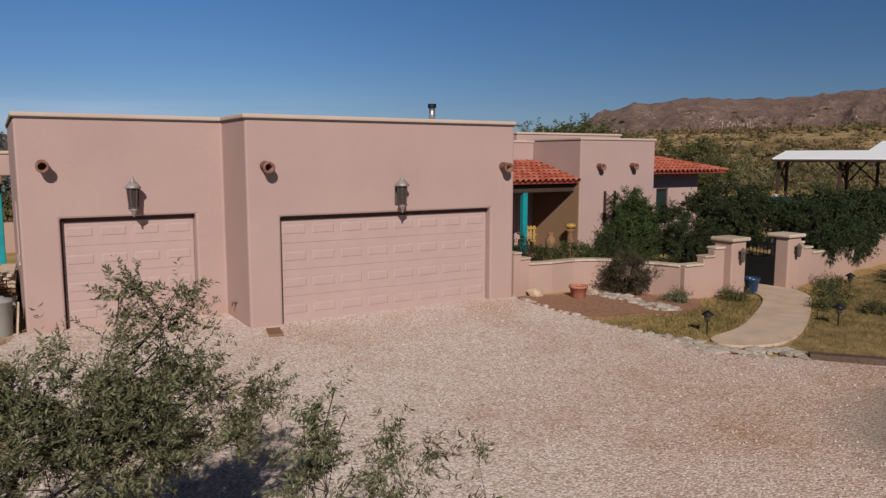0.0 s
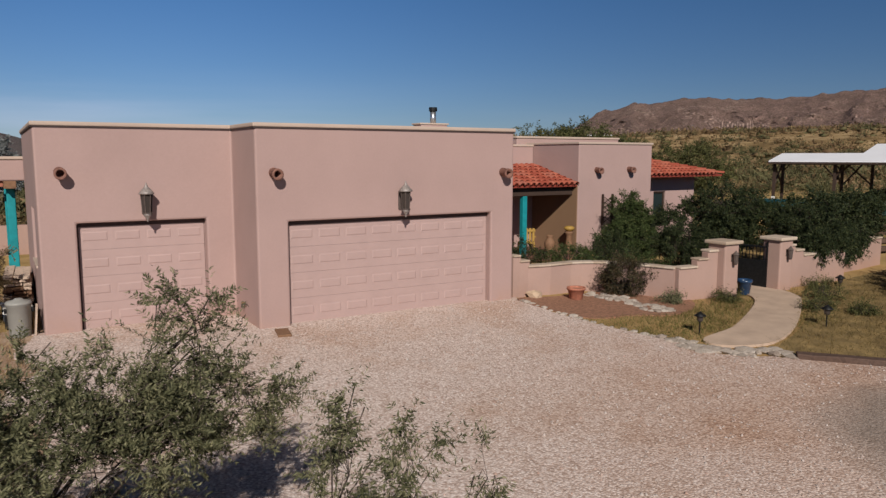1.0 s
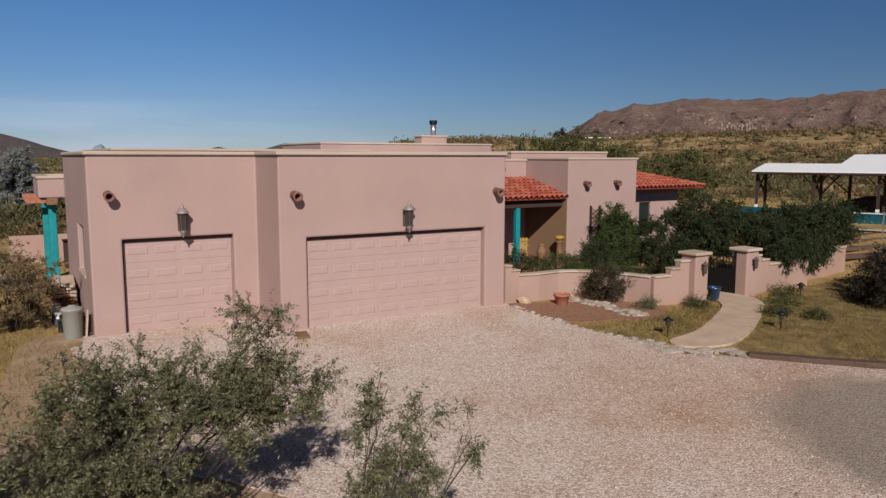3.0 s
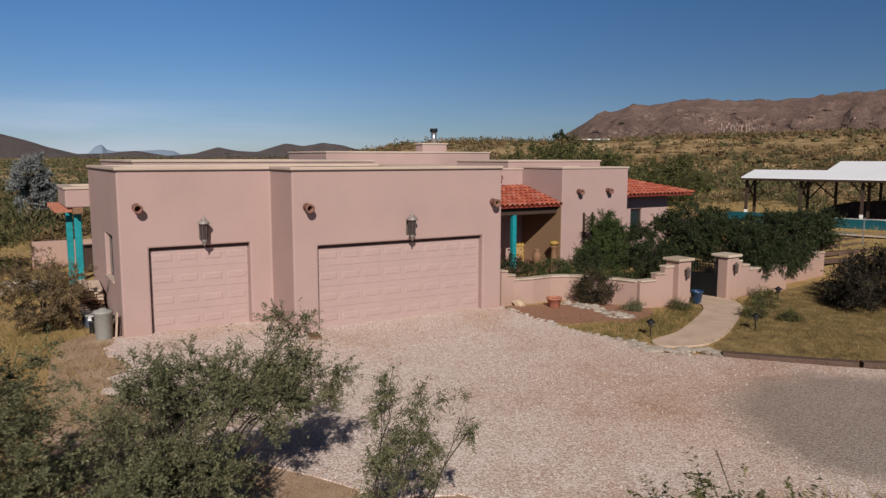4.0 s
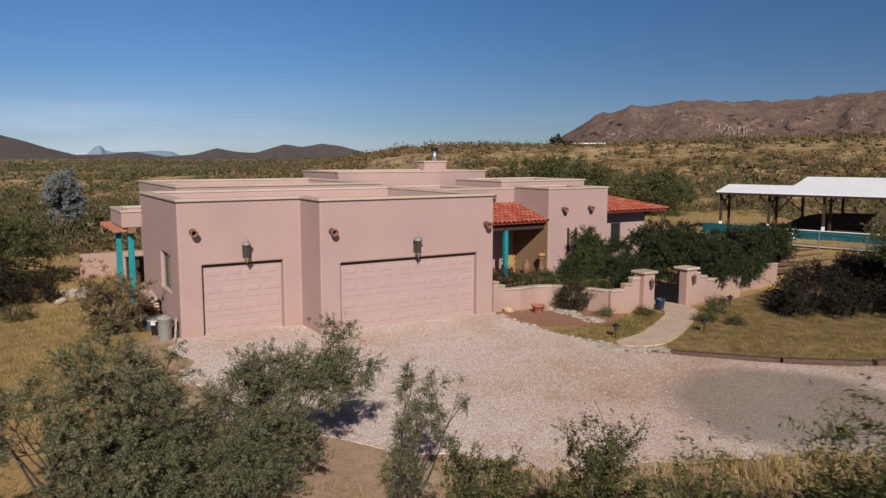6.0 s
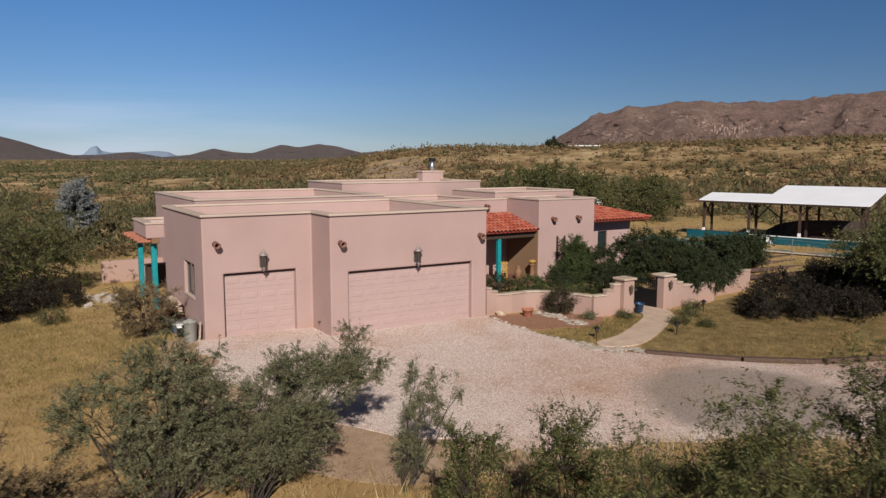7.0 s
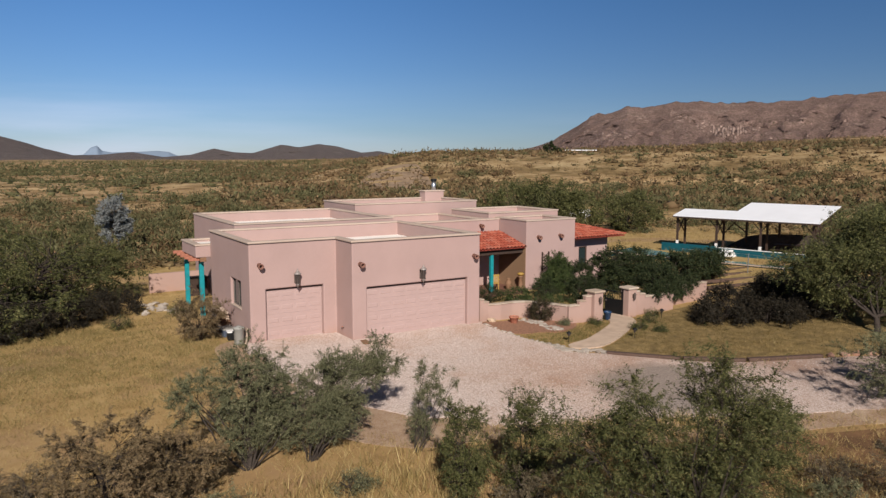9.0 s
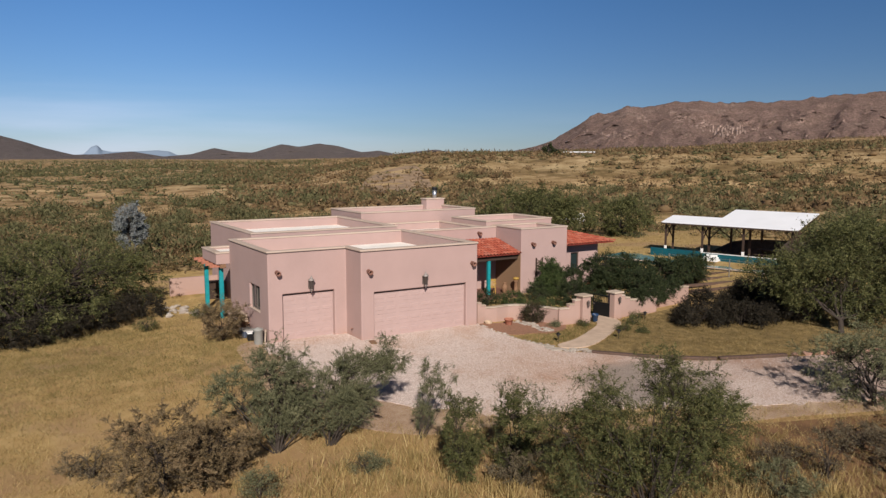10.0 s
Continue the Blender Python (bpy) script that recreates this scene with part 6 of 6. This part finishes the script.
# foreground and lawn shrubs
for k, (x, y, r, h, mt, n) in enumerate(((-11.2, -10.0, 1.7, 2.2, LEAF_GREY, 80000), (-9.8, -9.8, 1.2, 1.7, LEAF_GREY, 50000), (-4.6, -13.7, 0.6, 2.5, LEAF_BRIGHT, 34000), (-3.3, -14.2, 0.6, 2.6, LEAF_BRIGHT, 34000), (-3.4, -14.4, 0.8, 1.0, LEAF_BROWN, 14000), (5.4, -19.4, 0.9, 1.3, LEAF_BROWN, 12000), (3.7, -18.6, 0.55, 1.5, LEAF_BROWN, 6000), (6.6, -18.0, 0.8, 0.7, LEAF_BROWN, 8000), (1.6, -18.6, 0.9, 0.9, LEAF_MESQUITE, 12000), (8.0, -18.6, 0.8, 1.0, LEAF_BROWN, 7000), (3.0, -17.6, 0.7, 0.8, LEAF_BROWN, 6000),
                                         (-9.3, -11.6, 0.6, 0.8, LEAF_MESQUITE, 5000), (-5.75, 3.5, 1.1, 2.0, LEAF_GREY, 46000), (-3.6, -12.4, 0.5, 0.5, LEAF_BROWN, 3500),
                                         (-12.6, -8.0, 0.9, 0.8, LEAF_BROWN, 6000), (-6.4, -11.8, 0.55, 0.5, LEAF_MESQUITE, 3500), (-8.2, 7.6, 0.6, 0.6, LEAF_BRIGHT, 4000), (-5.4, 8.8, 0.6, 0.6, LEAF_BRIGHT, 4000))):
    shrub(x, y, r, h, n, 0.042, mt, "dry grey brown desert shrub in the grass" if mt in (LEAF_BROWN, LEAF_GREY) else "grey green desert shrub in the grass", 60 + k, bare=0.2, tips=170 if n > 25000 else 70)


def blades(name, X, Y, size, material, label, seed, lean=0.8):
    rng = np.random.default_rng(seed)
    n = len(X)
    Z = height(X, Y)
    h = size * rng.uniform(0.4, 1.3, n)
    a = rng.uniform(0, 2 * math.pi, n)
    w = h * 0.022 + 0.003
    d = rng.normal(0, lean, (n, 2)) * h[:, None]
    A = np.stack([X - w * np.cos(a), Y - w * np.sin(a), Z - 0.01], -1)
    B = np.stack([X + w * np.cos(a), Y + w * np.sin(a), Z - 0.01], -1)
    C = np.stack([X + d[:, 0], Y + d[:, 1], Z + h], -1)
    V = np.stack([A, B, C], 1).reshape(-1, 3)
    ob = link_mesh(name, array_mesh(name, V, np.arange(3 * n).reshape(n, 3)), material)
    return tagged(ob, label, "grass", kind="stuff")


def scatter(x0, x1, y0, y1, n, seed, clump=0.55, keep=None):
    rng = np.random.default_rng(seed)
    m = n // 14
    CX, CY = rng.uniform(x0, x1, m), rng.uniform(y0, y1, m)
    X = np.repeat(CX, 14) + rng.normal(0, clump, m * 14) * np.repeat(rng.uniform(0.3, 1, m), 14)
    Y = np.repeat(CY, 14) + rng.normal(0, clump, m * 14) * np.repeat(rng.uniform(0.3, 1, m), 14)
    ok = ~inside(DRIVE, X, Y) & ~inside(PATH_EDGE, X, Y) & ~((X > -4.6) & (X < 22) & (Y > 0) & (Y < 20)) & ~((X > 9.0) & (X < 22) & (Y > -2.1) & (Y < 20)) & ~inside(BED, X, Y)
    rim = np.minimum(np.minimum(X - x0, x1 - X), np.minimum(Y - y0, y1 - Y))
    ok &= rng.random(len(X)) < (rim + 1.0) / 4.0
    if keep is not None:
        ok &= keep(X, Y)
    return X[ok], Y[ok]


blades("dry_grass", *scatter(-22, -4.6, -28, 20, 190000, 1, 0.25), 0.13, STRAW, "dry straw coloured grass on the lawn", 1)
blades("green_grass", *scatter(-16, -4.8, -4, 9, 26000, 2, 0.35), 0.12, GRASS, "half green grass on the lawn", 2)
blades("dry_grass", *scatter(-7, 15, -26, -8, 70000, 3, 0.22), 0.16, STRAW, "dry straw coloured grass beside the drive", 3)
blades("dry_grass", *scatter(-9.5, 5.5, -22.5, -10.5, 34000, 7, 0.2), 0.34, STRAW, "tall dry weeds beside the drive", 7, 0.35)
blades("lawn_grass", *scatter(7, 26, -11.5, -2.2, 80000, 4, 0.3), 0.11, DRY_LAWN, "short patchy lawn beside the walkway", 4)
blades("bed_grass", *scatter(5.3, 10.5, -5.2, -2.4, 22000, 5, 0.25), 0.09, GRASS, "short patchy lawn below the garden wall", 5)
blades("dry_grass", *scatter(18, 60, -25, 40, 40000, 6, 0.6), 0.3, STRAW, "dry straw coloured grass in the desert", 6)


ICO = bmesh.new()
bmesh.ops.create_icosphere(ICO, subdivisions=1, radius=1.0)
ICO_V = np.array([v.co[:] for v in ICO.verts])
ICO_F = np.array([[v.index for v in f.verts] for f in ICO.faces])
ICO.free()
OCT_V = np.array([[1, 0, 0], [0, 1, 0], [-1, 0, 0], [0, -1, 0], [0, 0, 1], [0, 0, -1]], float)
OCT_F = np.array([[0, 1, 4], [1, 2, 4], [2, 3, 4], [3, 0, 4], [1, 0, 5], [2, 1, 5], [3, 2, 5], [0, 3, 5]])


def scrub(name, count, r0, r1, leaves, seed, az0=-14, az1=80, smin=0.5, smax=1.7, power=1.0, wide=0.36, fine=2.0, cover=0.45, material=None, spread=0.5, heart=0.5):
    """Desert bushes past counting, in drifts: each a ragged dense heart with small leaves round it, most low, few tall."""
    rng = np.random.default_rng(seed)
    n0 = count * 2
    r = r0 + (r1 - r0) * rng.random(n0) ** power
    az = np.radians(rng.uniform(az0, az1, n0))
    X, Y = -8 + r * np.sin(az), -18 + r * np.cos(az)
    ok = ~((X > -9) & (X < 36) & (Y > -20) & (Y < 24)) & ~inside(DRIVE, X, Y) & ~((X < -4) & (X > -22) & (Y < 10)) & ~((np.abs(X - 31) < 10) & (np.abs(Y - 6) < 13))
    ok &= ~inside(CLEARING, X, Y) | (rng.random(n0) < 0.25)
    drift = (np.sin(X * 0.045 + 1.3 + 1.5 * np.sin(Y * 0.021)) * np.sin(Y * 0.038 + np.sin(X * 0.03)) + 0.7 * np.sin(X * 0.013 + Y * 0.017 + 2) + 0.5 * np.sin(X * 0.13 + Y * 0.05) * np.sin(Y * 0.17 - X * 0.04))
    ok &= rng.random(n0) < np.clip(cover + spread * drift, 0.06, 1)
    X, Y = X[ok], Y[ok]
    n = len(X)
    S = smin + (smax - smin) * rng.random(n) ** 2.4
    Z = height(X, Y)
    shape = S[:, None] * np.stack([rng.uniform(0.8, 1.35, n), rng.uniform(0.8, 1.35, n), rng.uniform(0.5, 0.95, n)], -1)
    root = np.stack([X, Y, Z - 0.05], -1)
    V, F, base = [], [], 0
    cv, cf = OCT_V, OCT_F
    turn = rng.normal(size=(n, 3, 3))
    turn = np.linalg.qr(turn)[0]
    K = np.einsum("kj,nij->nki", cv, turn) * rng.uniform(0.55, 0.98, (n, len(cv), 1))
    K[..., 2] = np.maximum(K[..., 2] * 0.85 + 0.25, 0.0)
    V.append((root[:, None] + K * shape[:, None] * heart).reshape(-1, 3))
    F.append((cf[None] + len(cv) * np.arange(n)[:, None, None]).reshape(-1, 3))
    base = n * len(cv)
    q = rng.normal(size=(n, leaves, 3))
    q /= np.linalg.norm(q, axis=-1, keepdims=True)
    q *= rng.uniform(0.4, 0.92, (n, leaves, 1))
    q[..., 2] = np.abs(q[..., 2]) * 0.85 + 0.1
    P = root[:, None] + q * shape[:, None]
    size = np.repeat(S, leaves) * (fine / math.sqrt(leaves))
    L, _ = leaf_quads(P.reshape(-1, 3), (q + rng.normal(0, 0.5, q.shape)).reshape(-1, 3), size, wide, np.random.default_rng(seed + 1))
    L = L.reshape(-1, 4, 3)[:, [0, 1, 2]].copy()
    L[:, 1] += (L[:, 1] - L[:, 0]) * 0.25
    V.append(L.reshape(-1, 3))
    F.append(base + np.arange(len(L) * 3).reshape(-1, 3))
    ob = link_mesh(name, array_mesh(name, np.concatenate(V), np.concatenate(F)), material or SCRUB, None, "", True)
    return tagged(ob, "dark green desert scrub in the valley" if material is SCRUB_GREEN else "olive and brown desert scrub over the plain", "scrub", kind="stuff")


CLEARING = smooth_loop([(52.7, 105.2), (53.5, 115.2), (65.1, 134.5), (74.9, 143.7), (81.9, 141.8), (77.2, 129.7), (70.5, 114.6), (61.8, 99.4), (55.9, 98.2)], 5)
draped("clearing", CLEARING, 0.05, 6.0, HILL_DIRT, "bare tan hillside clearing with a dirt track", "dirt")
scrub("desert_scrub", 1900, 30, 135, 84, 21, smin=0.35, smax=1.8, wide=0.17, fine=2.8, cover=0.6)
scrub("desert_scrub", 560, 50, 170, 250, 25, az0=33, az1=76, smin=0.8, smax=2.8, wide=0.16, fine=3.6, material=SCRUB_GREEN, cover=0.7)
scrub("desert_scrub", 400, 42, 130, 250, 26, az0=-12, az1=26, smin=0.9, smax=2.6, wide=0.16, fine=3.6, material=SCRUB_GREEN, cover=0.55)
scrub("desert_scrub", 12500, 90, 430, 16, 22, smin=0.45, smax=2.7, fine=1.5, wide=0.32, heart=0.62, az0=14, cover=0.66, spread=0.4, power=0.85)
scrub("desert_scrub", 5600, 110, 430, 18, 28, smin=0.5, smax=2.8, fine=1.5, wide=0.32, heart=0.62, az1=22, material=SCRUB_GREEN, cover=0.4, spread=0.6)
scrub("desert_scrub", 5500, 380, 1100, 6, 23, smin=0.7, smax=3.0, cover=0.6, power=1.1, fine=1.3, az0=10)
scrub("desert_scrub", 4500, 380, 1400, 6, 29, smin=1.0, smax=4.2, power=1.1, fine=1.3, az1=22, material=SCRUB_GREEN, cover=0.5)
tree("mesquite_tree", 148, 159.6, [(148, 159.6, 10.4, 2.0, 2.0, 2.2), (150, 158.6, 9.4, 1.6, 1.6, 1.3)], 5000, 0.45, LEAF_DARK, "dark tree beside the distant house", 97, tips=60, limbs=5, trunk=0.15, gather=0.6)


def outcrops():
    """Pale broken ledges on the mountain's flank and a cleft of standing reddish rocks."""
    rng = np.random.default_rng(12)
    # azimuth, elevation, their spread, how many, width and height of a rock
    spots = ((51.9, 1.95, 0.5, 0.14, 26, 2.6, 6.5), (52.9, 1.7, 0.55, 0.2, 30, 2.8, 7.5), (48.9, 3.2, 0.35, 0.10, 14, 4.4, 2.2), (49.7, 2.85, 0.35, 0.12, 18, 4.4, 2.2), (50.6, 2.4, 0.4, 0.15, 20, 4.2, 2.6),
             (44.5, 1.72, 0.55, 0.10, 20, 4.4, 2.0), (46.4, 2.85, 0.25, 0.1, 10, 3.6, 2.0), (42.7, 1.95, 0.3, 0.1, 10, 3.6, 2.0), (56.5, 2.3, 1.8, 0.5, 22, 2.6, 2.0), (46.5, 1.9, 2.0, 0.5, 22, 2.4, 1.8), (60.0, 2.6, 2.0, 0.6, 16, 2.6, 2.0))
    az_of = np.degrees(np.arctan2(SLOPE[..., 0] + 10.6, SLOPE[..., 1] + 23))
    el_of = np.degrees(np.arctan2(SLOPE[..., 2] - 6.2, np.hypot(SLOPE[..., 0] + 10.6, SLOPE[..., 1] + 23)))
    V, F, base = [], [], 0
    for az, el, saz, sel, n, wide, tall in spots:
        for a, e in zip(az + rng.normal(0, saz, n), el + rng.normal(0, sel, n)):
            row = az_of.shape[0] // 2
            col = int(np.argmin(np.abs(az_of[row] - a)))
            k = int(np.argmax(el_of[:, col] >= e))
            if el_of[k, col] < e or k == 0:
                continue
            c = SLOPE[k, col]
            size = np.array([wide, wide, tall]) * rng.uniform(0.5, 1.3, 3)
            V.append(c + ICO_V * rng.uniform(0.55, 1.15, (len(ICO_V), 1)) * size)
            F.append(ICO_F + base)
            base += len(ICO_V)
    ob = link_mesh("rock_outcrops", array_mesh("rock_outcrops", np.concatenate(V), np.concatenate(F)), OUTCROP)
    return tagged(ob, "pale broken rock ledges on the mountain flank", "rocks", kind="stuff")


outcrops()


def pebbles():
    rng = np.random.default_rng(8)
    n = 16000
    X, Y = rng.uniform(-6, 14, n), rng.uniform(-15, 2, n)
    ok = inside(DRIVE, X, Y) & ~((Y > -0.05) & (X > -0.7)) & ~((Y > 1.5)) & (np.hypot(X - 6.4, Y + 10.6) > 2.7)
    X, Y = X[ok], Y[ok]
    n = len(X)
    s = rng.uniform(0.010, 0.026, n)
    Z = height(X, Y) + 0.032
    o = np.array([[1, 0, 0], [0, 1, 0], [-1, 0, 0], [0, -1, 0], [0, 0, 1]], float)
    V = np.stack([X, Y, Z], -1)[:, None] + s[:, None, None] * o[None] * rng.uniform(0.6, 1.4, (n, 5, 1))
    f = np.array([[0, 1, 4], [1, 2, 4], [2, 3, 4], [3, 0, 4]])
    F = (f[None] + 5 * np.arange(n)[:, None, None]).reshape(-1, 3)
    ob = link_mesh("pebbles", array_mesh("pebbles", V.reshape(-1, 3), F), PEBBLE)
    return tagged(ob, "loose pale pebbles on the driveway", "gravel", kind="stuff")


pebbles()
